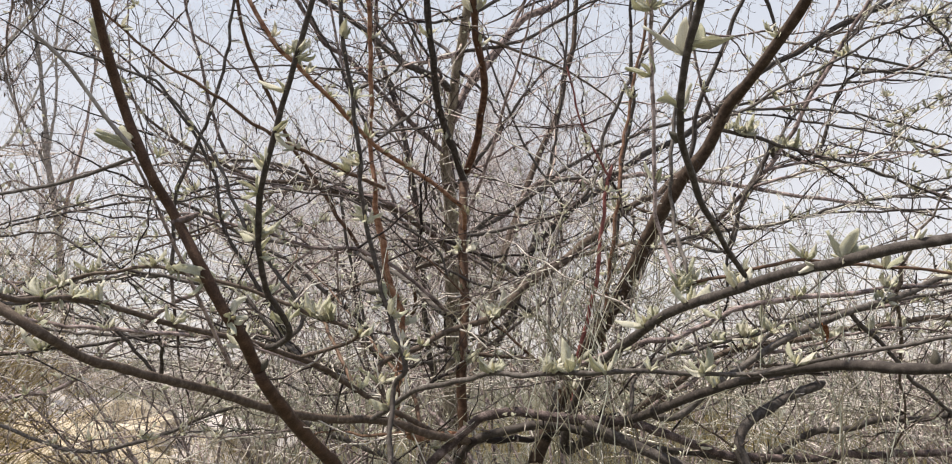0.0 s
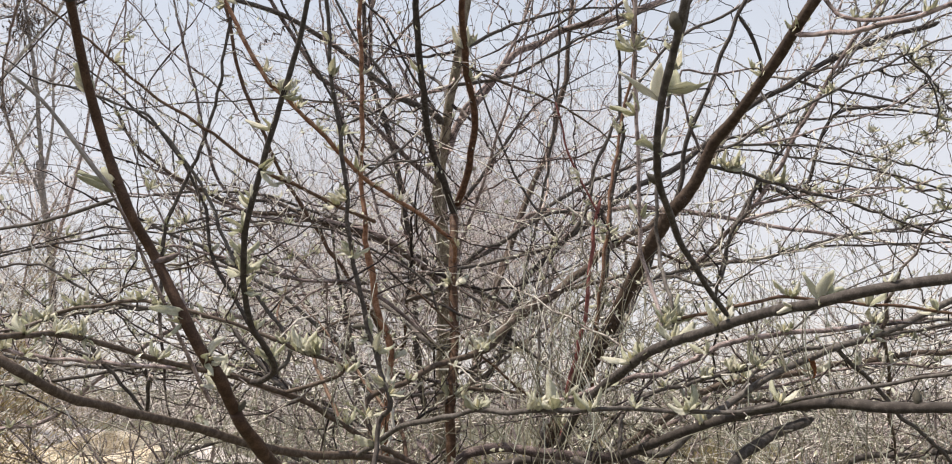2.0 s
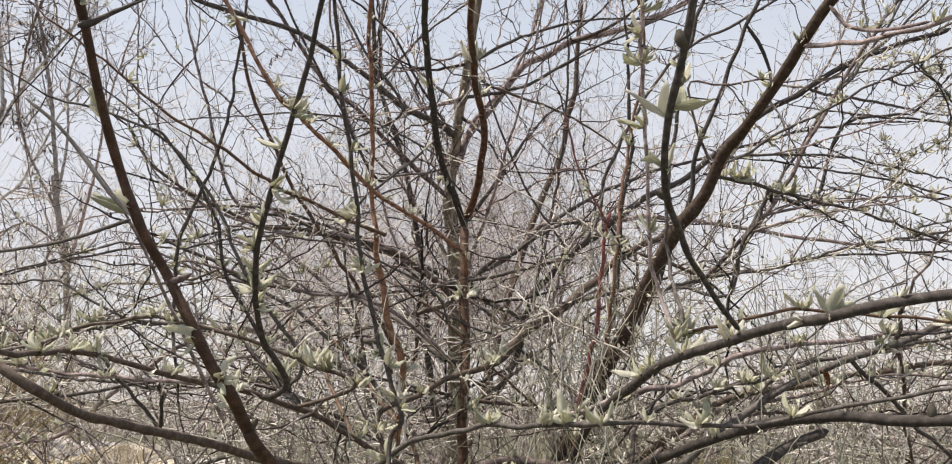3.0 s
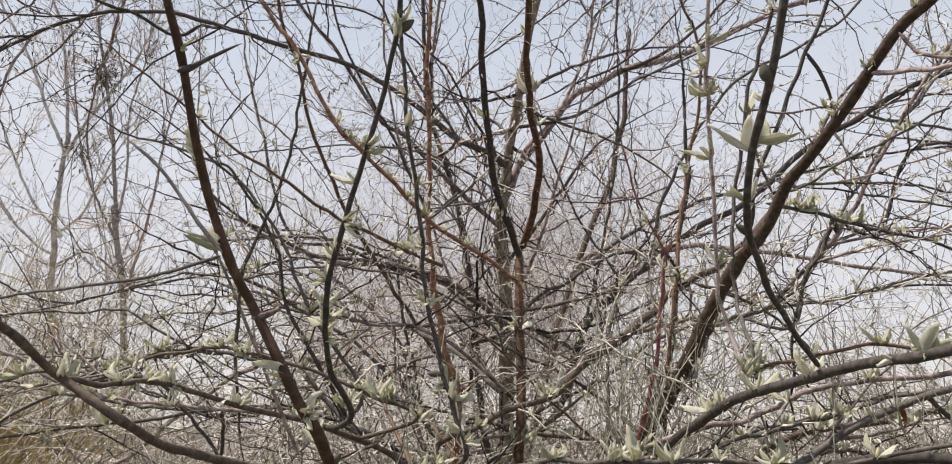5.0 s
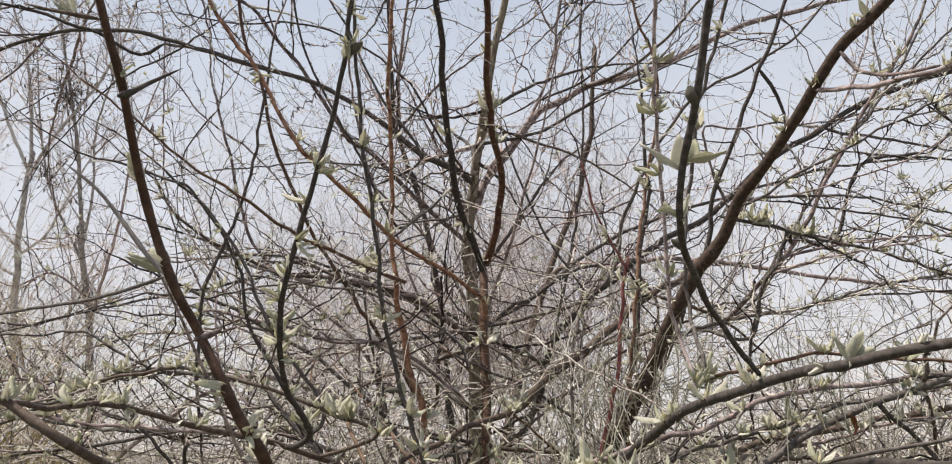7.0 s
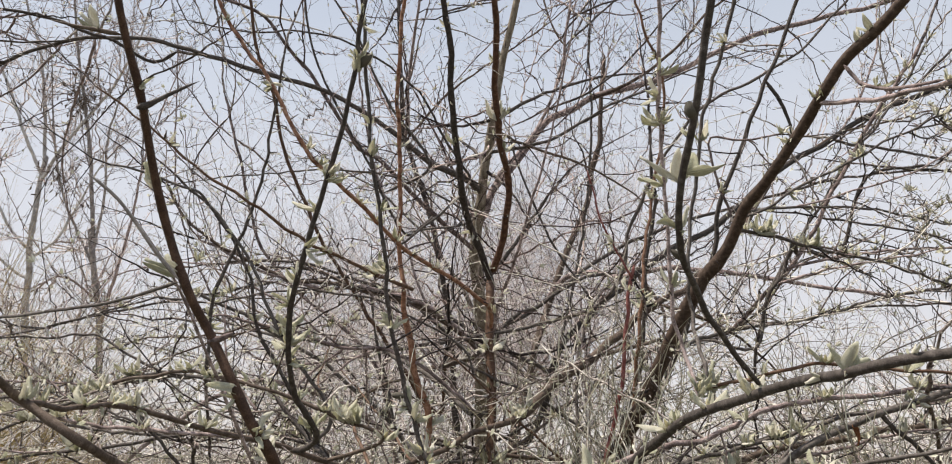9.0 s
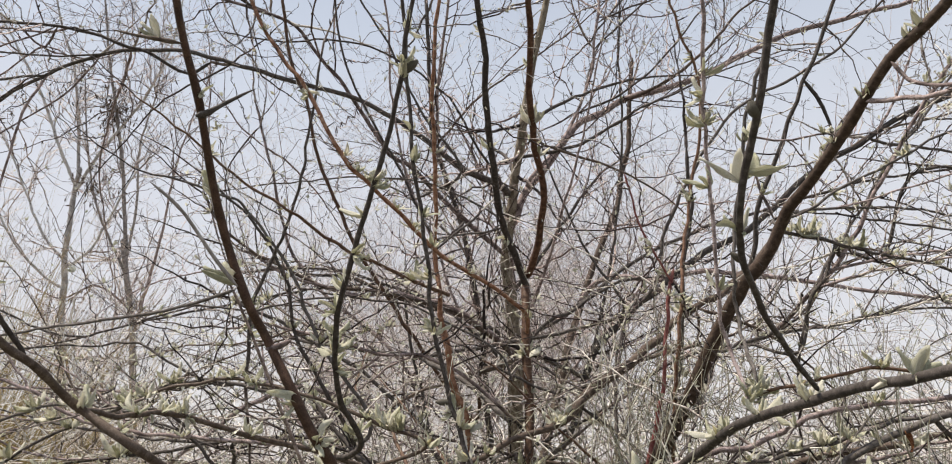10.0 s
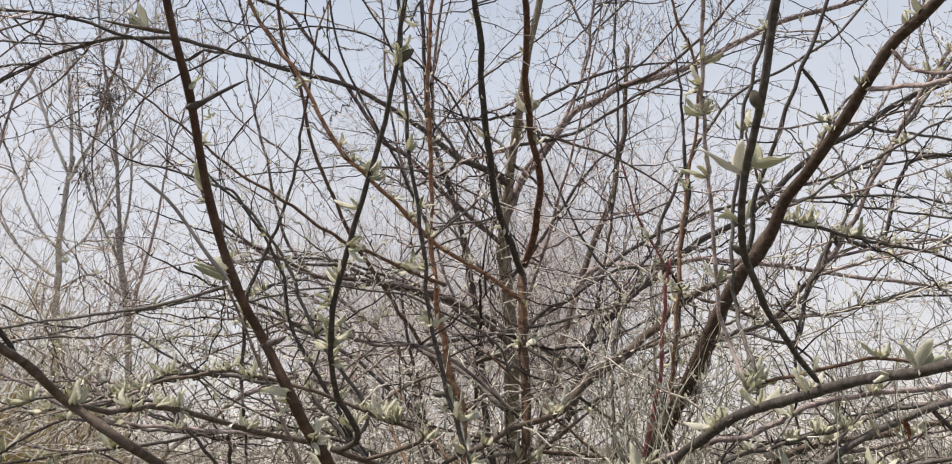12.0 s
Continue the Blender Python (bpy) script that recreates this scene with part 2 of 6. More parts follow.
def limb(name, tree, bark, r0, r1, pts, twigs=1.0, mid=(), label=""):
    """One limb of a shrub as a part: a knotty, slightly uneven tube, with its path kept for the twigs."""
    step = 0.007 if min(p[1] for p in pts) < 1.2 else 0.012 if min(p[1] for p in pts) < 1.6 else 0.03
    path = smooth_path(pts, step)
    k = len(path)
    rng = np.random.default_rng(len(ENDS) + 11)
    run = np.concatenate([[0], np.cumsum(np.linalg.norm(np.diff(path, axis=0), axis=1))])
    at = [0.0] + [float(run[int(np.argmin(np.linalg.norm(path - np.asarray(pts[i]), axis=1)))]) for i, _ in mid] + [float(run[-1])]
    rad = np.interp(run, at, [r0] + [q for _, q in mid] + [r1])
    rmean = float(np.median(rad))
    # gentle zigzag from node to node, and swollen nodes
    gap = max(0.03, 9 * rmean)
    swell = np.zeros(k)
    for s in np.arange(gap * 0.5, run[-1], gap):
        s += rng.uniform(-0.3, 0.3) * gap
        swell += np.exp(-((run - s) / (1.2 * rmean + 0.003)) ** 2) * rng.uniform(0.05, 0.28)
    for ax in range(3):
        knots = rng.normal(0, (0.25 * rmean + 0.0012) * min(1.0, float(path[:, 1].min())) ** 1.5, int(run[-1] / gap) + 3)
        path[:, ax] += np.interp(run, np.arange(len(knots)) * gap, knots) * np.minimum(1, 1.0)
    sides = 12 if rmean * 1200 / max(0.4, np.mean(path[:, 1])) > 5 else 8
    ang = np.arange(sides)[None, :] * 2 * math.pi / sides
    lump = 1 + swell[:, None] * (0.6 + 0.6 * np.cos(ang - rng.uniform(0, 6.28))) + rng.normal(0, 0.014, (k, sides))
    rr = rad[:, None] * lump
    rr[0] *= 0.3
    rr[-1] *= 0.3
    soup = Soup()
    soup.tube(path, rr, sides)
    ob = child(name, soup.mesh(name, bark), tree, label)
    ENDS[ob.name] = (path, rad, twigs, tree)
    return ob


def leaf_mesh(seed, fold, curl, twist, rows=7, cols=5):
    """A narrow young leaf, one unit long along z, folded along its rib and bent back."""
    rng = np.random.default_rng(seed)
    soup = Soup()
    v = []
    for i in range(rows):
        t = i / (rows - 1)
        half = 0.142 * math.sin(math.pi * min(1, t * 0.87 + 0.07)) ** 0.8 + 0.004
        for j in range(cols):
            s = (j / (cols - 1) - 0.5) * 2
            y = fold * abs(s) * half + curl * t * t * 0.35 + 0.04 * math.sin(9 * t + 2 * s + seed) * abs(s)
            turn = twist * t * t
            wave = 0.045 * math.sin(5 * t + seed * 2 + 0.6 * s)
            v.append((s * half * math.cos(turn) - y * math.sin(turn) + wave, s * half * math.sin(turn) + y * math.cos(turn), t * (1 - 0.12 * curl * t)))
    f = [[i * cols + j, i * cols + j + 1, (i + 1) * cols + j + 1, (i + 1) * cols + j] for i in range(rows - 1) for j in range(cols - 1)]
    back = [(x, y - 0.012, z) for x, y, z in v]
    n = len(v)
    rim = [j for j in range(cols)] + [i * cols + cols - 1 for i in range(1, rows)] + [(rows - 1) * cols + j for j in range(cols - 2, -1, -1)] + [i * cols for i in range(rows - 2, 0, -1)]
    f2 = [[n + q for q in reversed(face)] for face in f]
    f3 = [[a, n + a, n + b, b] for a, b in zip(rim, rim[1:] + rim[:1])]
    soup.quads(v + back, f + f2 + f3)
    return soup.mesh("leaf", LEAF)


def bud_mesh(mat):
    soup = Soup()
    z = np.linspace(0, 1, 7)
    soup.tube(np.stack([z * 0, 0.06 * z * z, z], -1), 0.22 * np.sin(math.pi * (z * 0.86 + 0.1)) ** 0.8 + 0.02, 8)
    return soup.mesh("bud", mat)


LEAF_FORMS = ((0.9, 0.25, 0.5), (0.7, 0.8, -0.9), (1.3, -0.3, 0.3), (0.55, 1.3, 1.1), (1.0, 0.5, -0.4), (1.6, 0.6, 0.8), (1.2, 1.0, -1.3))
LEAVES = [leaf_mesh(i, *fc) for i, fc in enumerate(LEAF_FORMS)]
PLAIN_LEAVES = [leaf_mesh(i, *fc, 5, 3) for i, fc in enumerate(LEAF_FORMS)]
BUD_MESH, DARK_BUD = bud_mesh(LEAF_FOOT), bud_mesh(BUD_GREEN)
ROSETTES = [0]


def rosette(branch, place, size, count, aim, spread):
    """Young leaves unfolding from one bud on a branch, round the way that they aim."""
    ROSETTES[0] += 1
    rng = np.random.default_rng(ROSETTES[0] + 400)
    path = ENDS[branch.name][0]
    place = np.asarray(place)
    foot = path[int(np.argmin(np.linalg.norm(path - place, axis=1)))]
    aim = unit(np.asarray(aim, float))
    aim = unit(aim + rng.normal(0, 0.18, 3))
    kinds = LEAVES if foot[1] < 1.0 else PLAIN_LEAVES
    spread = max(spread, 0.85)
    u = unit(np.cross(aim, rng.normal(0, 1, 3)))
    w = np.cross(aim, u)
    for i in range(count + 2):
        pair, swing = i // 2, (i % 2) * math.pi + (i // 2) * 1.57 + rng.normal(0, 0.3)
        d = unit(aim + spread * (1.0 - 0.25 * pair) * rng.uniform(0.6, 1.15) * (u * math.cos(swing) + w * math.sin(swing)))
        out = unit(d - aim * (d @ aim) + rng.normal(0, 0.05, 3))
        y = unit(out - d * (out @ d))
        x = np.cross(y, d)
        ln = size * (0.9 - 0.19 * pair) * rng.uniform(0.7, 1.1)
        m = Matrix(((x[0], y[0], d[0], 0), (x[1], y[1], d[1], 0), (x[2], y[2], d[2], 0), (0, 0, 0, 1)))
        ob = child("leaf", kinds[int(rng.integers(len(kinds)))], branch)
        ob.matrix_world = Matrix.Translation(foot) @ m @ Matrix.Diagonal((ln * rng.uniform(0.6, 1.05), ln, ln, 1))
    ob = child("bud", BUD_MESH, branch, "yellowish brown bud scale")
    d = aim
    y = unit(np.cross(d, (0.3, 0.5, 0.1)))
    x = np.cross(y, d)
    m = Matrix(((x[0], y[0], d[0], 0), (x[1], y[1], d[1], 0), (x[2], y[2], d[2], 0), (0, 0, 0, 1)))
    ob.matrix_world = Matrix.Translation(foot) @ m @ Matrix.Diagonal((size * 0.24, size * 0.24, size * 0.34, 1))


def young_leaf(branch, place, reach, width, pick):
    """One leaf from its foot on a branch, reaching right, forward and up."""
    path = ENDS[branch.name][0]
    foot = path[int(np.argmin(np.linalg.norm(path - np.asarray(place), axis=1)))]
    ln = float(np.linalg.norm(reach))
    d = np.asarray(reach) / ln
    y = unit(np.array([0.15, -1.0, 0.25]) - d * (np.array([0.15, -1.0, 0.25]) @ d)) * (1 if pick % 2 else -1)
    x = np.cross(y, d)
    m = Matrix(((x[0], y[0], d[0], 0), (x[1], y[1], d[1], 0), (x[2], y[2], d[2], 0), (0, 0, 0, 1)))
    ob = child("leaf", LEAVES[pick % len(LEAVES)], branch)
    ob.matrix_world = Matrix.Translation(foot) @ m @ Matrix.Diagonal((ln * width, ln * 0.8, ln, 1))


def lone_bud(branch, place, size, aim, plump=1.0):
    """A fat closed bud that sits on a branch."""
    path = ENDS[branch.name][0]
    foot = path[int(np.argmin(np.linalg.norm(path - np.asarray(place), axis=1)))]
    d = unit(np.asarray(aim, float))
    y = unit(np.cross(d, (0.3, 0.5, 0.1)))
    x = np.cross(y, d)
    m = Matrix(((x[0], y[0], d[0], 0), (x[1], y[1], d[1], 0), (x[2], y[2], d[2], 0), (0, 0, 0, 1)))
    ob = child("bud", DARK_BUD, branch, "closed grey-green bud")
    ob.matrix_world = Matrix.Translation(foot) @ m @ Matrix.Diagonal((size * plump, size * plump, size, 1))


def dead_leaf(branch, place, size):
    """A curled brown leaf left from last year, hanging on a branch."""
    path = ENDS[branch.name][0]
    foot = Vector(path[int(np.argmin(np.linalg.norm(path - np.asarray(place), axis=1)))])
    me = LEAVES[3].copy()
    me.materials.clear()
    me.materials.append(RUST)
    for k in range(2):
        ob = child("dead_leaf", me, branch, "withered rust-brown leaf")
        ob.matrix_world = Matrix.Translation(foot) @ pose(0, 0, 0, 150 + 30 * k, 30 - 70 * k, 40) @ Matrix.Diagonal((size * 1.6, size, size, 1))


def seed_clump(owner, place, count):
    """A hanging bunch of dry dark pods in a bare crown."""
    rng = np.random.default_rng(count + int(1000 * abs(place[0])))
    soup = Soup()
    for _ in range(count):
        p = np.asarray(place) + rng.normal(0, 0.09 + 0.004 * count, 3)
        d = unit(rng.normal(0, 0.6, 3) - UP)
        ln = rng.uniform(0.05, 0.11)
        soup.tube([p, p + d * ln * 0.3, p + d * ln * 0.7, p + d * ln], [0.004, 0.011, 0.012, 0.004], 5)
        soup.tube([p, p - d * 0.05 + rng.normal(0, 0.03, 3), np.asarray(place) + rng.normal(0, 0.05, 3)], [0.004, 0.004, 0.005], 3)
    child("seed_head", soup.mesh("seed_head", BROWN), owner, "small dry brown seed pods", "stuff")


# ---- ground ----
def ground_height(x, y):
    """Flat under the shrub, a low uneven bank beyond."""
    far = max(0.0, min(1.0, (y - 6) / 10))
    return 0.05 * noise.noise((x * 0.5, y * 0.5, 0)) + far * 0.35 * noise.noise((x * 0.12, y * 0.12, 3))


def ground_sheet():
    ticks = [-900, -500, -250, -120, -60, -35, -24] + [i * 0.6 for i in range(-30, 31)] + [24, 35, 60, 120, 250, 500, 900]
    verts = [(x, y + 6, ground_height(x, y + 6)) for y in ticks for x in ticks]
    n = len(ticks)
    faces = [(j * n + i, j * n + i + 1, (j + 1) * n + i + 1, (j + 1) * n + i) for j in range(n - 1) for i in range(n - 1)]
    soup = Soup()
    soup.quads(verts, faces)
    return tagged(new("ground", soup.mesh("ground", SOIL)), "brown soil with sparse withered grass", "ground", kind="structure")


ground_sheet()


def sand_bank():
    """A low, lumpy bank of bare pale sand beyond the thicket."""
    nx, ny = 60, 34
    verts, faces = [], []
    for j in range(ny):
        for i in range(nx):
            u, v = i / (nx - 1), j / (ny - 1)
            x, y = -13.5 + 10.2 * u, 8.6 + 6.5 * v
            edge = math.sin(math.pi * u) ** 0.5 * math.sin(math.pi * v) ** 0.5
            h = edge * (1.05 + 0.3 * noise.noise((x * 0.7, y * 0.7, 9)) + 0.1 * noise.noise((x * 2.5, y * 2.5, 2))) - 0.06
            verts.append((x, y, ground_height(x, y) + h))
    faces = [(j * nx + i, j * nx + i + 1, (j + 1) * nx + i + 1, (j + 1) * nx + i) for j in range(ny - 1) for i in range(nx - 1)]
    soup = Soup()
    soup.quads(verts, faces)
    return tagged(new("sand_bank", soup.mesh("sand_bank", SAND)), "low bank of bare pale sand and rubble", "sand bank", kind="structure")


sand_bank()

# ---- the shrub in front and the tree behind ----
shrub = thing("shrub", (0.0, 1.6, 0.0), "large leafing shrub with brown stems and silvery young leaves", "shrub")
tree = thing("tree", (0.05, 3.0, 0.0), "bare spreading tree with grey-brown trunk and dense twigs", "tree")
pale_tree = thing("young_tree", (-8.3, 12.0, 0.0), "young tree with smooth pale trunk and upswept bare branches", "tree", "young trees")
dark_tree = thing("young_tree", (-7.1, 12.0, 0.0), "young grey-barked tree with several uprights and seed clumps", "tree", "young trees")
centre_stem = limb("stem", shrub, RED, 0.0109, 0.0125, [(-0.030, 1.796, 1.968), (-0.027, 1.750, 1.813), (-0.028, 1.723, 1.661), (-0.031, 1.694, 1.519), (-0.035, 1.688, 1.367), (-0.036, 1.709, 1.190), (-0.032, 1.747, 0.934), (-0.025, 1.802, 0.562), (-0.021, 2.012, -0.126), (-0.020, 2.048, -0.284)], twigs=0.80, label="upright brown stem forking in two")
right_limb = limb("limb", shrub, UMBER, 0.0083, 0.0185, [(0.675, 0.832, 2.238), (0.603, 0.956, 2.159), (0.570, 1.025, 2.131), (0.549, 1.078, 2.093), (0.534, 1.150, 2.060), (0.503, 1.248, 2.010), (0.476, 1.320, 1.975), (0.455, 1.380, 1.910), (0.422, 1.435, 1.862), (0.393, 1.491, 1.807), (0.359, 1.555, 1.732), (0.324, 1.621, 1.650), (0.281, 1.666, 1.561), (0.229, 1.698, 1.450), (0.127, 1.765, 1.215), (0.030, 1.923, 0.701), (-0.070, 2.122, 0.058), (-0.082, 2.170, -0.096)], twigs=0.70, mid=((5, 0.0098), (9, 0.0142), (12, 0.0168)), label="thick brown slanting limb with a knot")
arch_upper = limb("branch", shrub, GREY, 0.0091, 0.0073, [(-0.035, 1.700, 1.261), (-0.099, 1.459, 1.286), (-0.010, 1.403, 1.374), (0.032, 1.379, 1.394), (0.080, 1.367, 1.406), (0.135, 1.358, 1.398), (0.196, 1.360, 1.391), (0.282, 1.371, 1.385), (0.363, 1.407, 1.354), (0.438, 1.452, 1.330), (0.546, 1.506, 1.308), (0.691, 1.559, 1.299), (1.102, 1.660, 1.299)], twigs=0.60, label="arching grey branch near the crown base")
arch_lower = limb("branch", shrub, DARK, 0.0085, 0.0062, [(-0.086, 1.508, 1.281), (-0.060, 1.517, 1.248), (-0.011, 1.450, 1.338), (0.054, 1.425, 1.366), (0.135, 1.423, 1.375), (0.255, 1.449, 1.347), (0.331, 1.472, 1.330), (0.527, 1.560, 1.292), (0.832, 1.674, 1.222)], twigs=0.50)
low_left = limb("branch", shrub, BROWN, 0.0026, 0.0078, [(-0.488, 0.375, 1.686), (-0.441, 0.428, 1.635), (-0.430, 0.467, 1.616), (-0.426, 0.493, 1.600), (-0.419, 0.531, 1.585), (-0.421, 0.591, 1.560), (-0.366, 0.605, 1.523), (-0.369, 0.691, 1.500), (-0.358, 0.754, 1.489), (-0.349, 0.858, 1.473), (-0.332, 0.974, 1.453), (-0.295, 1.077, 1.427), (-0.239, 1.195, 1.404), (-0.163, 1.288, 1.395), (-0.083, 1.375, 1.362), (-0.010, 1.429, 1.343)], twigs=0.50, label="thick dark low branch with rough bark")
trunk = limb("trunk", tree, FURROWED, 0.0098, 0.0429, [(0.141, 2.162, 3.737), (0.056, 2.326, 3.207), (0.026, 2.373, 3.052), (-0.017, 2.433, 2.853), (-0.059, 2.522, 2.667), (-0.095, 2.591, 2.506), (-0.103, 2.708, 2.307), (-0.094, 2.833, 2.087), (-0.102, 2.974, 1.813), (-0.112, 3.121, 1.519), (-0.125, 3.305, 0.950), (-0.121, 3.540, 0.227), (-0.118, 3.634, -0.062)], twigs=0.80, mid=((1, 0.0125), (3, 0.0143), (5, 0.0182), (8, 0.0307),), label="grey-brown trunk")
limb_right_low = limb("limb", tree, DARK, 0.0132, 0.0129, [(-0.112, 3.121, 1.519), (0.038, 2.819, 1.519), (0.145, 2.778, 1.680), (0.174, 2.738, 1.810), (0.241, 2.754, 1.943), (0.362, 2.780, 2.064), (0.506, 2.858, 2.190), (0.679, 2.934, 2.334), (0.855, 3.027, 2.426), (1.048, 3.105, 2.569), (1.225, 3.171, 2.745), (1.437, 3.249, 2.892), (1.621, 3.283, 3.006), (1.809, 3.314, 3.129), (2.011, 3.355, 3.226), (2.443, 3.399, 3.384)], twigs=1.00, label="dark limb slanting out")
stem_red = limb("stem", tree, BROWN, 0.0257, 0.0117, [(-0.120, 3.231, 1.178), (-0.022, 3.797, 1.415), (0.074, 3.911, 1.746), (0.143, 3.942, 1.996), (0.221, 3.976, 2.240), (0.289, 4.016, 2.462), (0.388, 4.049, 2.715), (0.495, 4.077, 2.985), (0.574, 4.065, 3.373), (0.640, 3.999, 3.921)], twigs=1.00)
left_shoot = limb("branch", shrub, RED, 0.0026, 0.0146, [(-0.2570, 0.3228, 1.9159), (-0.2511, 0.3659, 1.8219), (-0.2491, 0.3826, 1.7934), (-0.2444, 0.4063, 1.7564), (-0.2438, 0.4404, 1.7076), (-0.2398, 0.4645, 1.6703), (-0.2252, 0.4770, 1.6291), (-0.2122, 0.4933, 1.6013), (-0.1925, 0.4917, 1.5674), (-0.1752, 0.4971, 1.5340), (-0.1633, 0.5079, 1.5134), (-0.1590, 0.5295, 1.4929), (-0.1493, 0.5694, 1.4627), (-0.1160, 0.8877, 1.3110), (-0.0780, 1.1910, 1.0800), (-0.0520, 1.6080, 0.4420)], twigs=0.00, mid=((1, 0.0026), (6, 0.0033), (9, 0.0039), (12, 0.005),), label="reddish brown shoot with smooth bark")
left_thorn = limb("twig", shrub, DARK, 0.0030, 0.0004, [(-0.246, 0.406, 1.747), (-0.240, 0.408, 1.750), (-0.234, 0.410, 1.755), (-0.221, 0.417, 1.768), (-0.211, 0.424, 1.778)], twigs=0.00, mid=((2, 0.0017), (3, 0.0012)))
left_side_twig = limb("twig", shrub, DARK, 0.0014, 0.0018, [(-0.2380, 0.4870, 1.6390), (-0.2720, 0.5110, 1.6370), (-0.3310, 0.5580, 1.6390), (-0.4620, 0.6510, 1.6470), (-0.6370, 0.7700, 1.6570), (-1.1100, 1.0090, 1.6490)], twigs=0.20)
left_spur_high = limb("twig", shrub, BROWN, 0.0019, 0.0006, [(-0.2442, 0.3718, 1.7846), (-0.2570, 0.3659, 1.7846), (-0.2707, 0.3600, 1.7846), (-0.2844, 0.3541, 1.7856)], twigs=0.00)
left_twig_grey = limb("twig", shrub, TAN, 0.0010, 0.0015, [(-0.2660, 0.3940, 1.6930), (-0.2530, 0.4100, 1.6810), (-0.2440, 0.4260, 1.6660), (-0.2350, 0.4430, 1.6490), (-0.2240, 0.4560, 1.6340)], twigs=0.00)
left_spur = limb("twig", shrub, GREY, 0.0030, 0.0016, [(-0.2120, 0.4930, 1.5935), (-0.2060, 0.4925, 1.5945), (-0.1990, 0.4915, 1.5970), (-0.1920, 0.4900, 1.6005)], twigs=0.00, label="short blunt grey spur")
left_under_shoot = limb("branch", shrub, GREY, 0.0006, 0.0020, [(-0.2770, 0.4230, 1.7000), (-0.2580, 0.4420, 1.6790), (-0.2480, 0.4830, 1.6530), (-0.2440, 0.5250, 1.6230), (-0.2390, 0.5830, 1.5750), (-0.2330, 0.6930, 1.4930)], twigs=0.30)
low_left_twig = limb("twig", shrub, DARK, 0.0016, 0.0021, [(-0.443, 0.434, 1.728), (-0.439, 0.448, 1.699), (-0.437, 0.462, 1.670), (-0.434, 0.473, 1.650), (-0.429, 0.487, 1.622), (-0.425, 0.521, 1.595)], twigs=0.00)
mid_left = limb("branch", shrub, BROWN, 0.0026, 0.0053, [(-0.421, 0.603, 1.557), (-0.443, 0.685, 1.558), (-0.459, 0.766, 1.563), (-0.465, 0.848, 1.569), (-0.438, 0.924, 1.558), (-0.405, 0.997, 1.544), (-0.344, 1.072, 1.527), (-0.301, 1.115, 1.512), (-0.243, 1.202, 1.479), (-0.177, 1.313, 1.424), (-0.073, 1.406, 1.360), (-0.069, 1.386, 1.358)], twigs=0.60)
s_twig = limb("branch", shrub, DARK, 0.0020, 0.0044, [(-0.106, 0.553, 2.032), (-0.134, 0.602, 1.939), (-0.143, 0.623, 1.902), (-0.167, 0.665, 1.831), (-0.185, 0.687, 1.791), (-0.217, 0.733, 1.718), (-0.238, 0.774, 1.674), (-0.255, 0.837, 1.621), (-0.260, 0.898, 1.583), (-0.255, 0.955, 1.555), (-0.260, 1.012, 1.533), (-0.294, 1.066, 1.518), (-0.318, 1.098, 1.518)], twigs=0.35)
fine_shoot = limb("branch", shrub, DARK, 0.0023, 0.0037, [(-0.179, 0.769, 2.145), (-0.177, 0.830, 2.014), (-0.172, 0.857, 1.942), (-0.167, 0.882, 1.876), (-0.162, 0.904, 1.824), (-0.156, 0.929, 1.764), (-0.153, 0.954, 1.698), (-0.141, 0.967, 1.641), (-0.125, 0.980, 1.585), (-0.107, 0.983, 1.528), (-0.094, 0.973, 1.485), (-0.112, 0.991, 1.449), (-0.104, 0.913, 1.273)], twigs=0.40)
orange_shoot = limb("branch", shrub, ORANGE, 0.0039, 0.0086, [(-0.192, 1.287, 2.567), (-0.223, 1.362, 2.331), (-0.225, 1.418, 2.220), (-0.229, 1.466, 2.100), (-0.232, 1.525, 1.980), (-0.224, 1.551, 1.868), (-0.216, 1.571, 1.782), (-0.196, 1.595, 1.677), (-0.167, 1.622, 1.573), (-0.173, 1.671, 1.348), (-0.035, 1.692, 1.332)], mid=((5, 0.0052), (6, 0.0080)), twigs=0.50, label="slender orange-barked shoot")
orange_diagonal = limb("branch", shrub, ORANGE, 0.0034, 0.0050, [(-0.629, 1.142, 2.583), (-0.592, 1.192, 2.438), (-0.523, 1.217, 2.319), (-0.443, 1.232, 2.198), (-0.383, 1.241, 2.090), (-0.326, 1.297, 2.033), (-0.281, 1.365, 2.001), (-0.222, 1.451, 1.949), (-0.150, 1.532, 1.914), (-0.071, 1.616, 1.875), (-0.033, 1.671, 1.849), (-0.027, 1.750, 1.813)], twigs=0.60, label="slanting orange-brown branch")
centre_arm_dark = limb("branch", shrub, DARK, 0.0052, 0.0091, [(-0.120, 1.135, 2.594), (-0.113, 1.239, 2.439), (-0.104, 1.319, 2.357), (-0.102, 1.401, 2.269), (-0.103, 1.494, 2.177), (-0.092, 1.580, 2.111), (-0.068, 1.689, 2.042), (-0.032, 1.783, 1.958), (-0.030, 1.787, 1.937)], twigs=0.60)
centre_arm = limb("branch", shrub, AMBER, 0.0059, 0.0091, [(0.000, 1.187, 2.632), (-0.003, 1.292, 2.469), (-0.008, 1.372, 2.385), (-0.010, 1.451, 2.306), (0.001, 1.532, 2.220), (0.015, 1.625, 2.132), (0.007, 1.714, 2.051), (-0.025, 1.782, 1.964)], twigs=0.60)
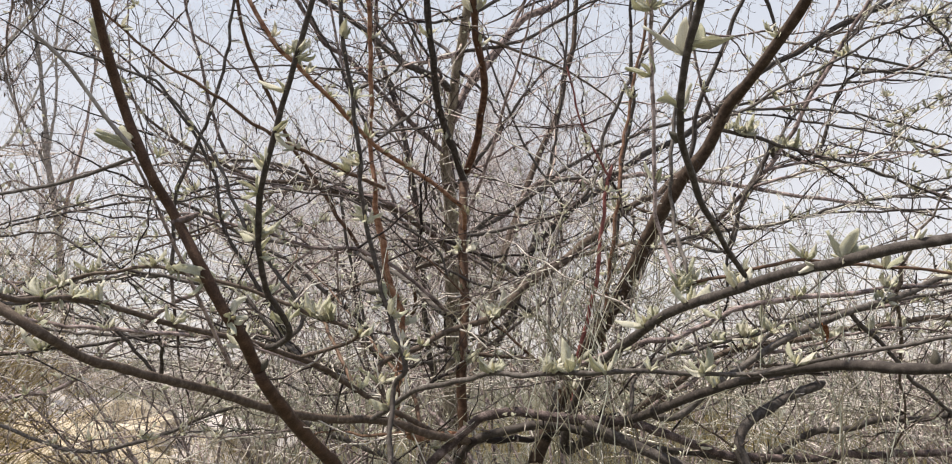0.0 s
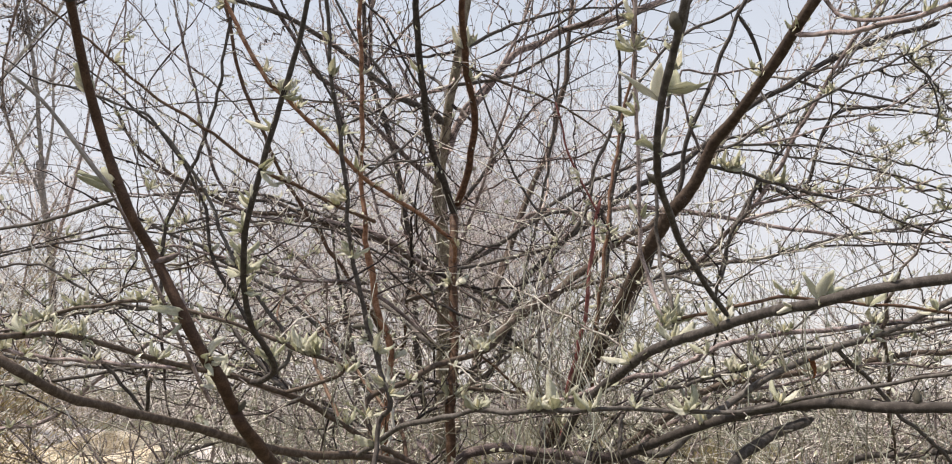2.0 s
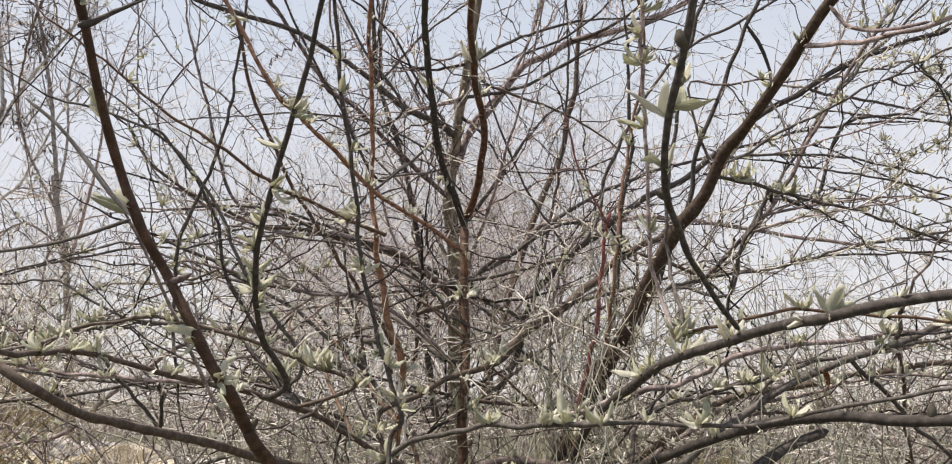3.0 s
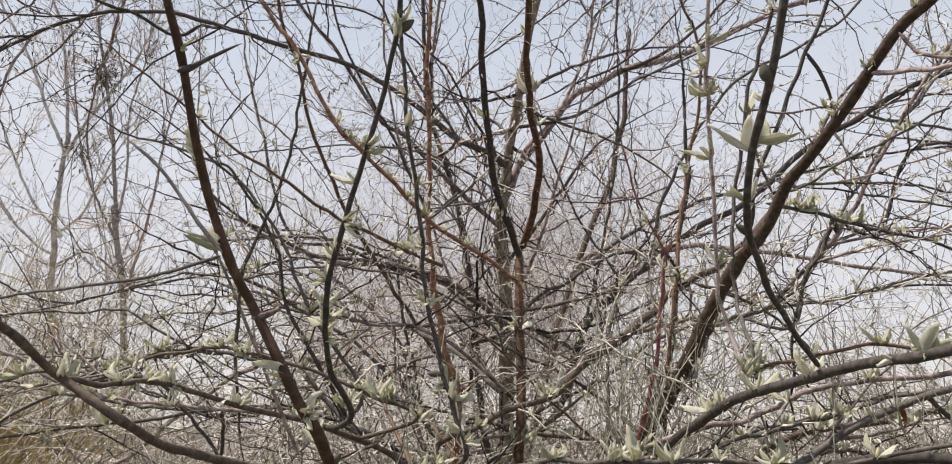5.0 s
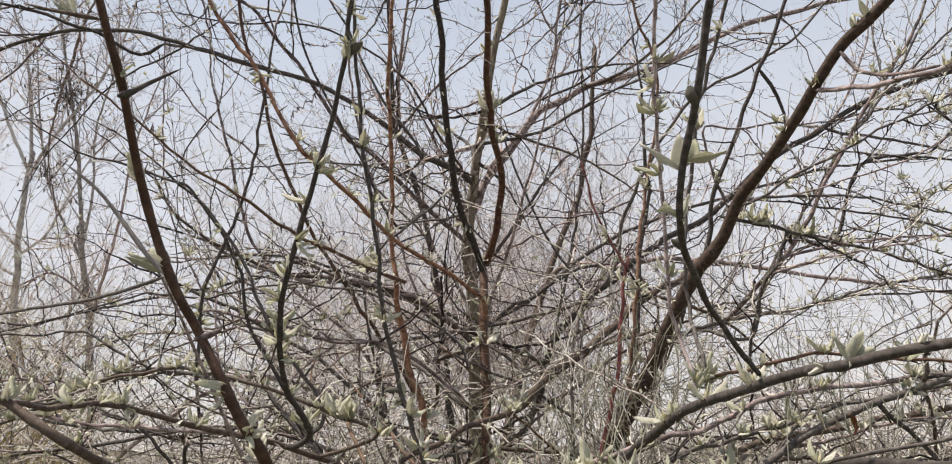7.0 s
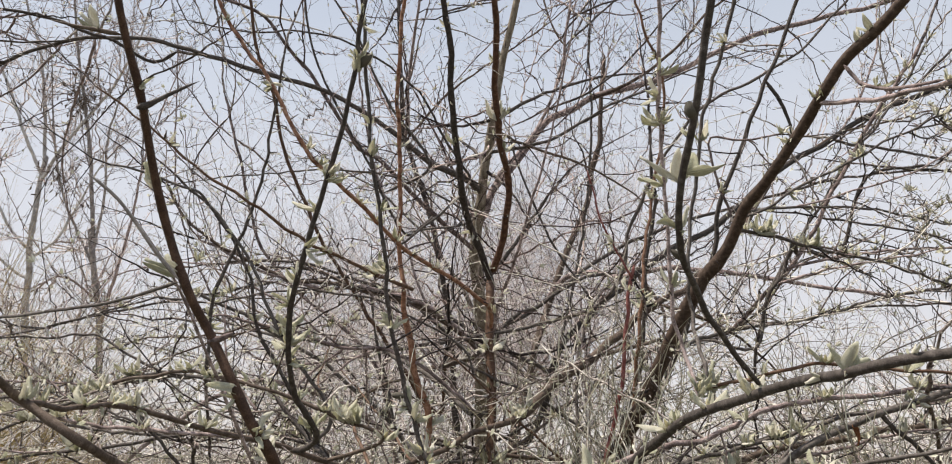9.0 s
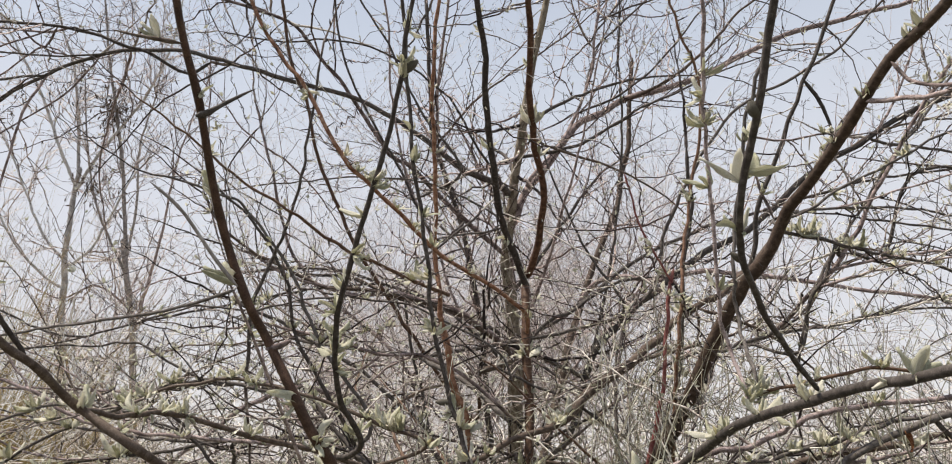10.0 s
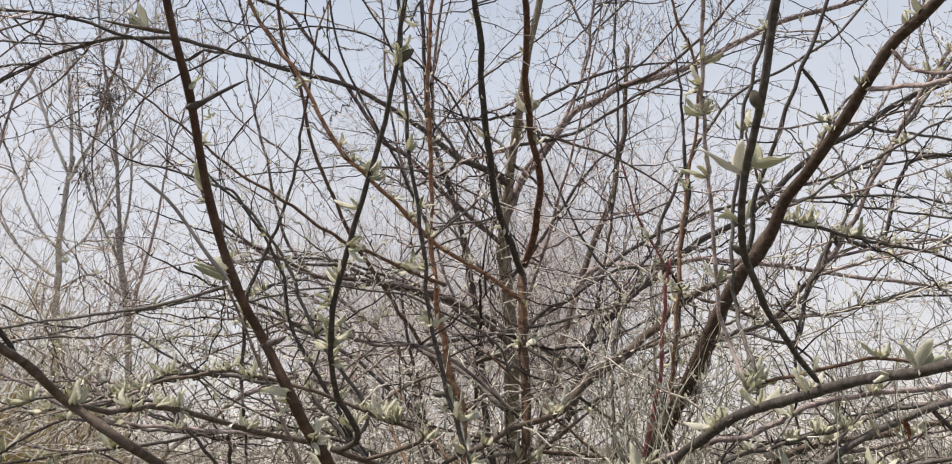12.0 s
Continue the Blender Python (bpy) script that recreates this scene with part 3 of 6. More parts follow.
right_twig_high = limb("twig", shrub, GREY, 0.0042, 0.0029, [(0.547, 1.081, 2.083), (0.573, 1.056, 2.071), (0.601, 0.993, 2.044), (0.648, 0.919, 2.028), (0.700, 0.850, 2.030), (0.770, 0.780, 2.040)], twigs=0.40)
right_twig_hook = limb("twig", shrub, GREY, 0.0033, 0.0023, [(0.572, 1.028, 2.125), (0.585, 1.021, 2.084), (0.610, 0.990, 2.058), (0.648, 0.918, 2.029)], twigs=0.40)
near_right = limb("branch", shrub, DARK, 0.0037, 0.0098, [(0.354, 0.442, 1.581), (0.337, 0.493, 1.582), (0.320, 0.513, 1.581), (0.304, 0.534, 1.579), (0.294, 0.576, 1.577), (0.294, 0.637, 1.580), (0.286, 0.699, 1.578), (0.278, 0.761, 1.574), (0.265, 0.855, 1.567), (0.252, 0.949, 1.559), (0.236, 1.067, 1.536), (0.217, 1.230, 1.496), (0.198, 1.397, 1.440), (0.185, 1.556, 1.314), (0.231, 1.443, 1.353)], twigs=0.30, label="dark grey low branch sweeping forward")
near_twig = limb("branch", shrub, DARK, 0.0030, 0.0027, [(0.1669, 0.3779, 1.8679), (0.1651, 0.4098, 1.8246), (0.1634, 0.4239, 1.8095), (0.1598, 0.4452, 1.7732), (0.1581, 0.4717, 1.7476), (0.1554, 0.4992, 1.7201), (0.1572, 0.5266, 1.6945), (0.1678, 0.5620, 1.6732), (0.1855, 0.5983, 1.6546), (0.2032, 0.6337, 1.6378), (0.2280, 0.6700, 1.6192), (0.2581, 0.7169, 1.5998), (0.2846, 0.7523, 1.5829)], twigs=0.00, label="dark near twig with unfolding leaves")
pale_twig = limb("branch", shrub, GREY, 0.0028, 0.0028, [(-0.179, 0.769, 2.145), (0.225, 0.766, 2.208), (0.228, 0.818, 2.113), (0.229, 0.852, 2.041), (0.232, 0.887, 1.967), (0.238, 0.913, 1.923), (0.244, 0.937, 1.851), (0.244, 0.958, 1.786), (0.249, 0.976, 1.730), (0.256, 0.993, 1.680), (0.269, 0.990, 1.630), (0.272, 0.972, 1.588)], twigs=0.30)
back_twig = limb("branch", shrub, AMBER, 0.0028, 0.0047, [(0.311, 1.425, 2.644), (0.327, 1.453, 2.562), (0.349, 1.482, 2.480), (0.389, 1.514, 2.391), (0.391, 1.553, 2.272), (0.367, 1.599, 2.125), (0.334, 1.596, 1.961), (0.313, 1.591, 1.806), (0.298, 1.648, 1.626), (0.282, 1.697, 1.472), (0.218, 1.692, 1.469)], twigs=0.50)
inner_twig = limb("branch", shrub, DARK, 0.0030, 0.0030, [(0.405, 0.950, 2.290), (0.376, 0.995, 2.175), (0.353, 1.030, 2.085), (0.338, 1.045, 2.035), (0.323, 1.081, 1.919), (0.311, 1.091, 1.851), (0.305, 1.091, 1.783), (0.308, 1.094, 1.712), (0.298, 1.014, 1.630), (0.299, 1.002, 1.584)], twigs=0.40)
cross_branch = limb("branch", shrub, DARK, 0.0044, 0.0018, [(-0.179, 1.257, 1.397), (-0.097, 1.126, 1.450), (-0.037, 1.021, 1.466), (0.013, 0.968, 1.481), (0.073, 0.917, 1.480), (0.131, 0.896, 1.484), (0.205, 0.896, 1.485), (0.272, 0.897, 1.482), (0.320, 0.866, 1.482), (0.357, 0.834, 1.491), (0.403, 0.812, 1.501), (0.439, 0.790, 1.511), (0.472, 0.758, 1.518), (0.494, 0.706, 1.525)], twigs=0.50, label="long thin crossing branch")
right_low = limb("branch", shrub, DARK, 0.0055, 0.0081, [(0.541, 0.712, 1.494), (0.496, 0.763, 1.491), (0.464, 0.804, 1.489), (0.437, 0.854, 1.492), (0.401, 0.937, 1.485), (0.375, 1.041, 1.469), (0.339, 1.189, 1.436), (0.292, 1.338, 1.398), (0.240, 1.424, 1.372), (0.231, 1.443, 1.353)], twigs=0.60, label="dark low branch reaching out")
stub = limb("branch", shrub, DARK, 0.0095, 0.0085, [(0.196, 1.36, 1.391), (0.455, 1.277, 1.287), (0.453, 1.287, 1.348), (0.468, 1.294, 1.384), (0.504, 1.303, 1.410), (0.560, 1.318, 1.437), (0.638, 1.335, 1.458)], twigs=0.20, label="bent dark branch stub")
right_far_low = limb("branch", shrub, DARK, 0.0083, 0.0055, [(0.649, 1.605, 1.264), (0.616, 1.667, 1.262), (0.714, 1.603, 1.336), (0.765, 1.570, 1.349), (0.831, 1.546, 1.370), (0.895, 1.524, 1.379), (0.964, 1.440, 1.394)], twigs=0.60)
inner_limb = limb("limb", shrub, BROWN, 0.0050, 0.0072, [(-0.147, 1.305, 1.388), (-0.183, 1.385, 1.479), (-0.116, 1.406, 1.524), (-0.023, 1.473, 1.565), (0.054, 1.521, 1.598), (0.129, 1.611, 1.675), (0.210, 1.704, 1.735), (0.303, 1.795, 1.810), (0.415, 1.877, 1.902), (0.539, 1.966, 1.978), (0.696, 2.040, 2.136), (0.907, 2.133, 2.430)], twigs=0.70, mid=((3, 0.0058), (4, 0.0085), (5, 0.0122), (8, 0.0084)), label="inner tan-brown limb")
right_spray_a = limb("branch", shrub, DARK, 0.0042, 0.0026, [(0.454, 1.368, 1.951), (0.545, 1.400, 1.947), (0.620, 1.431, 1.936), (0.706, 1.483, 1.933), (0.857, 1.554, 1.922), (1.061, 1.639, 1.884)], twigs=1.00)
right_spray_b = limb("branch", shrub, DARK, 0.0034, 0.0025, [(0.509, 1.387, 1.948), (0.494, 1.442, 1.996), (0.596, 1.540, 2.048), (0.792, 1.651, 2.091), (1.002, 1.770, 2.115), (1.300, 1.907, 2.105)], twigs=1.00)
right_spray_c = limb("branch", shrub, DARK, 0.0045, 0.0045, [(0.344, 1.555, 1.731), (0.398, 1.618, 1.749), (0.588, 1.825, 1.820), (0.803, 1.989, 1.868), (0.984, 2.096, 1.918), (1.165, 2.149, 1.970), (1.504, 2.265, 2.039)], twigs=1.00)
right_spray_d = limb("branch", shrub, DARK, 0.0039, 0.0031, [(0.474, 1.701, 1.777), (0.580, 1.636, 1.749), (0.626, 1.654, 1.869), (0.702, 1.680, 1.975), (0.744, 1.686, 2.036), (0.903, 1.717, 2.248), (1.026, 1.736, 2.387), (1.188, 1.728, 2.624)], twigs=0.80)
left_spray_a = limb("branch", shrub, DARK, 0.0074, 0.0030, [(-0.029, 1.712, 1.604), (-0.080, 1.724, 1.606), (-0.172, 1.791, 1.695), (-0.275, 1.869, 1.750), (-0.355, 1.952, 1.795), (-0.467, 1.991, 1.805), (-0.565, 2.026, 1.829), (-0.793, 2.093, 1.879), (-1.020, 2.148, 1.969)], twigs=1.00)
left_spray_b = limb("branch", shrub, BROWN, 0.0088, 0.0030, [(-0.213, 1.822, 1.717), (-0.073, 1.984, 1.782), (-0.184, 1.942, 1.878), (-0.300, 1.915, 1.926), (-0.434, 1.892, 1.955), (-0.585, 1.872, 1.974), (-0.734, 1.836, 2.039), (-0.849, 1.801, 2.111), (-0.913, 1.761, 2.215)], twigs=1.00)
left_spray_c = limb("branch", shrub, RED, 0.0045, 0.0018, [(-0.208, 1.551, 1.868), (-0.203, 1.521, 1.868), (-0.236, 1.465, 1.869), (-0.316, 1.396, 1.895), (-0.378, 1.331, 1.913), (-0.441, 1.281, 1.949), (-0.481, 1.247, 1.977), (-0.550, 1.227, 2.017), (-0.608, 1.208, 2.061), (-0.677, 1.182, 2.118), (-0.769, 1.151, 2.186)], twigs=0.60)
left_spray_d = limb("branch", shrub, DARK, 0.0039, 0.0042, [(-0.096, 1.406, 1.360), (-0.233, 1.534, 1.439), (-0.357, 1.627, 1.488), (-0.522, 1.717, 1.551), (-0.690, 1.816, 1.564), (-0.889, 1.918, 1.561), (-1.155, 2.017, 1.576), (-1.496, 2.111, 1.624)], twigs=1.00)
left_spray_e = limb("branch", shrub, DARK, 0.0042, 0.0029, [(-0.230, 1.224, 1.468), (-0.347, 1.320, 1.528), (-0.440, 1.350, 1.618), (-0.528, 1.392, 1.651), (-0.645, 1.440, 1.664), (-0.769, 1.490, 1.664), (-0.929, 1.592, 1.657), (-1.102, 1.699, 1.631), (-1.320, 1.805, 1.609)], twigs=1.00)
limb_left = limb("limb", tree, DARK, 0.0146, 0.0042, [(-0.095, 2.595, 2.495), (-0.142, 2.501, 2.511), (-0.311, 2.402, 2.570), (-0.460, 2.329, 2.683), (-0.604, 2.273, 2.748), (-0.729, 2.226, 2.790), (-0.864, 2.203, 2.819), (-1.016, 2.176, 2.859), (-1.232, 2.137, 2.913), (-1.429, 2.117, 2.915), (-1.605, 2.110, 2.884), (-1.760, 2.117, 2.817), (-1.915, 2.128, 2.737), (-2.581, 2.173, 2.398)], twigs=1.00, mid=((3, 0.0086), (6, 0.0076),), label="dark limb arching to the side")
limb_left_high = limb("limb", tree, DARK, 0.0059, 0.0039, [(-1.146, 2.153, 2.880), (-1.235, 2.161, 2.838), (-1.338, 2.085, 2.878), (-1.416, 2.023, 2.883), (-1.520, 2.001, 2.920), (-1.633, 1.940, 2.913), (-1.802, 1.877, 2.894), (-2.045, 1.863, 2.863)], twigs=1.00)
limb_right = limb("limb", tree, GREY, 0.0156, 0.0093, [(-0.085, 2.652, 2.389), (-0.036, 2.644, 2.524), (0.058, 2.713, 2.666), (0.179, 2.811, 2.887), (0.309, 2.894, 2.995), (0.459, 2.978, 3.108), (0.632, 3.072, 3.197), (0.875, 3.157, 3.331), (1.176, 3.233, 3.513), (1.398, 3.318, 3.643), (1.694, 3.414, 3.762), (2.202, 3.509, 3.946), (3.357, 3.712, 4.321)], twigs=1.00, label="grey limb rising in a curve")
stem_fork = limb("branch", tree, GREY, 0.0156, 0.0068, [(0.262, 4.000, 2.373), (0.252, 3.937, 2.368), (0.325, 3.866, 2.447), (0.440, 3.718, 2.448), (0.597, 3.546, 2.376), (0.817, 3.455, 2.397), (1.101, 3.296, 2.321), (1.396, 3.144, 2.227), (1.752, 3.096, 2.157)], twigs=1.00)
stem_left = limb("stem", tree, DARK, 0.0137, 0.0066, [(-0.115, 3.158, 1.405), (-0.185, 3.142, 1.432), (-0.215, 3.053, 1.697), (-0.226, 2.982, 1.914), (-0.255, 2.950, 2.166), (-0.315, 2.897, 2.475), (-0.435, 2.864, 2.866), (-0.452, 2.762, 3.174), (-0.476, 2.745, 3.544), (-0.494, 2.696, 4.015)], twigs=1.00)
stem_far_left = limb("stem", tree, GREY, 0.0104, 0.0059, [(-0.185, 3.142, 1.432), (-0.465, 3.328, 1.426), (-0.560, 3.185, 1.838), (-0.737, 3.202, 2.060), (-0.983, 3.225, 2.240), (-1.180, 3.231, 2.486), (-1.258, 3.114, 2.823), (-1.374, 3.084, 3.207)], twigs=1.00)
limb_up_left = limb("limb", tree, GREY, 0.0102, 0.0043, [(-0.090, 2.724, 2.261), (-0.240, 2.619, 2.378), (-0.371, 2.518, 2.486), (-0.455, 2.453, 2.563), (-0.541, 2.409, 2.607), (-0.624, 2.340, 2.733), (-0.694, 2.280, 2.830), (-0.788, 2.224, 2.943), (-0.863, 2.187, 3.034), (-1.006, 2.154, 3.091), (-1.139, 2.129, 3.127), (-1.359, 2.082, 3.208)], twigs=0.80)
limb_up_right = limb("limb", tree, GREY, 0.0082, 0.0042, [(-0.017, 2.658, 2.553), (-0.011, 2.581, 2.563), (0.134, 2.728, 2.806), (0.251, 2.750, 3.098), (0.282, 2.696, 3.273), (0.330, 2.671, 3.689)], twigs=1.00)
limb_low_right = limb("limb", tree, DARK, 0.0094, 0.0065, [(-0.097, 2.889, 1.978), (-0.041, 2.868, 1.994), (0.138, 2.955, 2.107), (0.437, 3.213, 2.379), (0.823, 3.390, 2.600), (1.247, 3.588, 2.766), (1.811, 3.787, 2.975), (2.364, 3.913, 3.077)], twigs=1.00)
twig_0 = limb("branch", shrub, CRIMSON, 0.0036, 0.0048, [(0.283, 1.445, 1.901), (0.271, 1.462, 1.827), (0.258, 1.482, 1.741), (0.251, 1.496, 1.679), (0.238, 1.513, 1.605), (0.221, 1.530, 1.531), (0.206, 1.552, 1.432), (0.190, 1.492, 1.364)], twigs=0.70)
twig_1 = limb("branch", shrub, RED, 0.0020, 0.0032, [(-0.132, 1.583, 1.730), (-0.064, 1.596, 1.677), (0.003, 1.611, 1.614), (0.060, 1.625, 1.558), (0.127, 1.638, 1.503), (0.192, 1.656, 1.427), (0.191, 1.711, 1.400)], twigs=0.70)
twig_2 = limb("branch", shrub, CRIMSON, 0.0019, 0.0025, [(0.188, 1.399, 2.098), (0.207, 1.419, 2.012), (0.251, 1.442, 1.913), (0.283, 1.454, 1.864)], twigs=0.70)
limb("branch", tree, DARK, 0.0025, 0.0051, [(-1.121, 2.125, 2.984), (-0.991, 2.144, 2.964), (-0.860, 2.162, 2.947), (-0.772, 2.166, 2.962), (-0.685, 2.176, 2.957), (-0.576, 2.194, 2.935), (-0.469, 2.221, 2.885), (-0.421, 2.234, 2.859), (-0.298, 2.278, 2.759), (-0.215, 2.334, 2.613), (-0.127, 2.383, 2.488), (-0.142, 2.501, 2.511)], twigs=0.70)
twig_4 = limb("branch", shrub, RED, 0.0041, 0.0057, [(-0.690, 1.548, 2.938), (-0.687, 1.611, 2.745), (-0.678, 1.643, 2.649), (-0.667, 1.672, 2.566), (-0.620, 1.713, 2.453), (-0.599, 1.756, 2.325), (-0.513, 1.837, 2.103), (-0.353, 1.936, 1.846), (-0.192, 2.025, 1.621), (-0.157, 1.887, 1.743)], twigs=0.70)
limb("branch", tree, DARK, 0.0033, 0.0049, [(-0.690, 1.974, 3.254), (-0.676, 2.041, 3.053), (-0.660, 2.094, 2.892), (-0.621, 2.138, 2.768), (-0.578, 2.171, 2.681), (-0.462, 2.250, 2.470), (-0.343, 2.334, 2.250), (-0.266, 2.599, 2.400)], twigs=0.70)
limb("branch", tree, GREY, 0.0034, 0.0051, [(-0.543, 2.071, 3.323), (-0.527, 2.141, 3.114), (-0.509, 2.183, 2.989), (-0.511, 2.224, 2.864), (-0.500, 2.273, 2.713), (-0.459, 2.351, 2.488), (-0.357, 2.442, 2.237), (-0.235, 2.549, 1.945), (-0.097, 2.889, 1.978)], twigs=0.70)
limb("branch", tree, DARK, 0.0031, 0.0047, [(-0.588, 1.951, 3.030), (-0.550, 1.980, 2.953), (-0.473, 2.025, 2.837), (-0.431, 2.061, 2.737), (-0.359, 2.111, 2.606), (-0.243, 2.179, 2.432), (-0.415, 2.284, 2.382)], twigs=0.70)
twig_8 = limb("branch", shrub, DARK, 0.0025, 0.0042, [(-0.440, 1.250, 2.306), (-0.450, 1.266, 2.255), (-0.465, 1.288, 2.183), (-0.484, 1.316, 2.089), (-0.506, 1.337, 2.017), (-0.526, 1.355, 1.956), (-0.547, 1.363, 1.926), (-0.596, 1.395, 1.812), (-0.613, 1.441, 1.667)], twigs=0.70)
twig_9 = limb("branch", shrub, DARK, 0.0026, 0.0052, [(-0.713, 1.395, 2.101), (-0.681, 1.411, 2.063), (-0.642, 1.425, 2.031), (-0.613, 1.439, 1.996), (-0.590, 1.453, 1.960), (-0.565, 1.472, 1.909), (-0.546, 1.491, 1.857), (-0.544, 1.511, 1.795), (-0.504, 1.545, 1.703), (-0.427, 1.594, 1.574), (-0.423, 1.663, 1.513)], twigs=0.70)
twig_10 = limb("branch", shrub, GREY, 0.0032, 0.0065, [(-0.850, 1.812, 2.079), (-0.784, 1.826, 2.055), (-0.718, 1.846, 2.014), (-0.618, 1.866, 1.981), (-0.518, 1.885, 1.952), (-0.383, 1.896, 1.958), (-0.317, 1.908, 1.942), (-0.233, 1.923, 1.920), (-0.102, 1.966, 1.830)], twigs=0.70)
twig_11 = limb("branch", shrub, DARK, 0.0034, 0.0051, [(-0.894, 1.930, 2.027), (-0.823, 1.933, 2.039), (-0.647, 1.947, 2.048), (-0.559, 1.959, 2.038), (-0.436, 1.982, 2.004), (-0.262, 2.023, 1.930), (-0.107, 2.082, 1.795), (-0.073, 1.984, 1.782)], twigs=0.70)
limb("branch", tree, DARK, 0.0023, 0.0039, [(-1.011, 2.124, 2.370), (-0.930, 2.127, 2.384), (-0.809, 2.136, 2.393), (-0.647, 2.145, 2.413), (-0.526, 2.157, 2.413), (-0.365, 2.178, 2.398), (-0.206, 2.213, 2.336), (-0.107, 2.248, 2.259), (-0.343, 2.334, 2.250)], twigs=0.70)
twig_13 = limb("branch", shrub, DARK, 0.0041, 0.0074, [(-0.854, 1.856, 1.942), (-0.772, 1.877, 1.902), (-0.689, 1.898, 1.862), (-0.606, 1.921, 1.817), (-0.491, 1.954, 1.749), (-0.360, 2.003, 1.637), (-0.262, 2.049, 1.525), (-0.178, 1.651, 1.432)], twigs=0.70)
limb("branch", tree, DARK, 0.0036, 0.0064, [(-0.154, 2.036, 2.247), (-0.192, 2.043, 2.215), (-0.267, 2.054, 2.158), (-0.354, 2.066, 2.095), (-0.398, 2.092, 2.003), (-0.396, 2.132, 1.879), (-0.355, 2.193, 1.702), (-0.288, 2.269, 1.490), (0.038, 2.819, 1.519)], twigs=0.70)
twig_15 = limb("branch", shrub, DARK, 0.0044, 0.0074, [(0.797, 1.556, 2.710), (0.764, 1.581, 2.624), (0.715, 1.614, 2.508), (0.679, 1.635, 2.433), (0.646, 1.660, 2.346), (0.610, 1.689, 2.245), (0.560, 1.721, 2.132), (0.536, 1.766, 1.987), (0.467, 1.815, 1.814), (0.386, 1.864, 1.640), (0.278, 1.648, 1.595)], twigs=0.70)
limb("branch", tree, DARK, 0.0034, 0.0061, [(1.072, 1.852, 2.859), (1.035, 1.865, 2.808), (0.963, 1.880, 2.737), (0.890, 1.896, 2.666), (0.800, 1.907, 2.606), (0.710, 1.913, 2.562), (0.602, 1.921, 2.504), (0.492, 1.954, 2.369), (0.380, 2.009, 2.167), (0.267, 2.075, 1.930), (-0.380, 2.157, 1.808)], twigs=0.70)
twig_17 = limb("branch", shrub, DARK, 0.0051, 0.0029, [(0.675, 1.634, 2.433), (0.711, 1.651, 2.392), (0.737, 1.671, 2.340), (0.748, 1.684, 2.303), (0.749, 1.702, 2.248)], twigs=0.70)
twig_18 = limb("branch", shrub, GREY, 0.0030, 0.0019, [(0.494, 1.442, 1.996), (0.445, 1.388, 2.147), (0.499, 1.391, 2.155), (0.562, 1.395, 2.162), (0.619, 1.397, 2.172)], twigs=0.70)
twig_19 = limb("branch", shrub, DARK, 0.0030, 0.0019, [(0.514, 1.462, 2.006), (0.538, 1.445, 1.999), (0.621, 1.436, 2.051), (0.698, 1.431, 2.090), (0.765, 1.428, 2.121), (0.852, 1.421, 2.168), (1.235, 1.401, 2.344)], twigs=0.70)
twig_20 = limb("branch", shrub, GREY, 0.0055, 0.0041, [(0.588, 1.825, 1.820), (0.672, 1.695, 1.920), (0.749, 1.671, 2.016), (0.822, 1.634, 2.153), (0.897, 1.603, 2.273), (0.954, 1.581, 2.357), (1.032, 1.548, 2.480)], twigs=0.70)
twig_21 = limb("branch", shrub, DARK, 0.0051, 0.0036, [(0.734, 1.676, 1.997), (0.866, 1.793, 2.002), (0.912, 1.758, 2.125), (0.947, 1.736, 2.202), (1.016, 1.736, 2.222), (1.130, 1.744, 2.233)], twigs=0.70)
limb("branch", tree, DARK, 0.0078, 0.0056, [(1.612, 3.284, 3.001), (1.750, 3.306, 2.973), (1.947, 3.332, 2.954), (2.212, 3.371, 2.912)], twigs=0.70)
twig_23 = limb("branch", shrub, DARK, 0.0066, 0.0051, [(0.301, 1.308, 1.406), (0.363, 1.304, 1.404), (0.437, 1.290, 1.466), (0.532, 1.277, 1.528), (0.627, 1.267, 1.573), (0.691, 1.263, 1.593), (0.754, 1.259, 1.614), (0.817, 1.253, 1.643), (0.902, 1.245, 1.682)], twigs=0.70)
twig_24 = limb("branch", shrub, RED, 0.0024, 0.0019, [(0.299, 1.007, 1.602), (0.367, 0.947, 1.618), (0.431, 0.945, 1.627), (0.495, 0.947, 1.623), (0.576, 0.949, 1.618), (0.630, 0.951, 1.612), (0.704, 0.953, 1.602)], twigs=0.70)
twig_25 = limb("branch", shrub, DARK, 0.0020, 0.0026, [(-1.145, 1.563, 1.776), (-1.064, 1.561, 1.789), (-0.928, 1.554, 1.822), (-0.793, 1.548, 1.855), (-0.658, 1.552, 1.843), (-0.523, 1.548, 1.867), (-0.334, 1.552, 1.859), (-0.199, 1.564, 1.809), (-0.091, 1.581, 1.743), (-0.064, 1.596, 1.677)], twigs=0.70)
twig_26 = limb("branch", shrub, DARK, 0.0021, 0.0037, [(-0.741, 1.198, 2.042), (-0.673, 1.202, 2.025), (-0.587, 1.210, 1.993), (-0.533, 1.222, 1.946), (-0.482, 1.237, 1.881), (-0.449, 1.253, 1.815), (-0.401, 1.277, 1.710), (-0.314, 1.308, 1.582), (-0.347, 1.320, 1.528)], twigs=0.70)
limb("branch", tree, GREY, 0.0029, 0.0049, [(-1.423, 2.651, 3.277), (-1.418, 2.702, 3.055), (-1.424, 2.771, 2.759), (-1.404, 2.817, 2.557), (-1.294, 2.891, 2.241), (-1.041, 2.973, 1.895), (-0.631, 3.192, 1.926)], twigs=0.70)
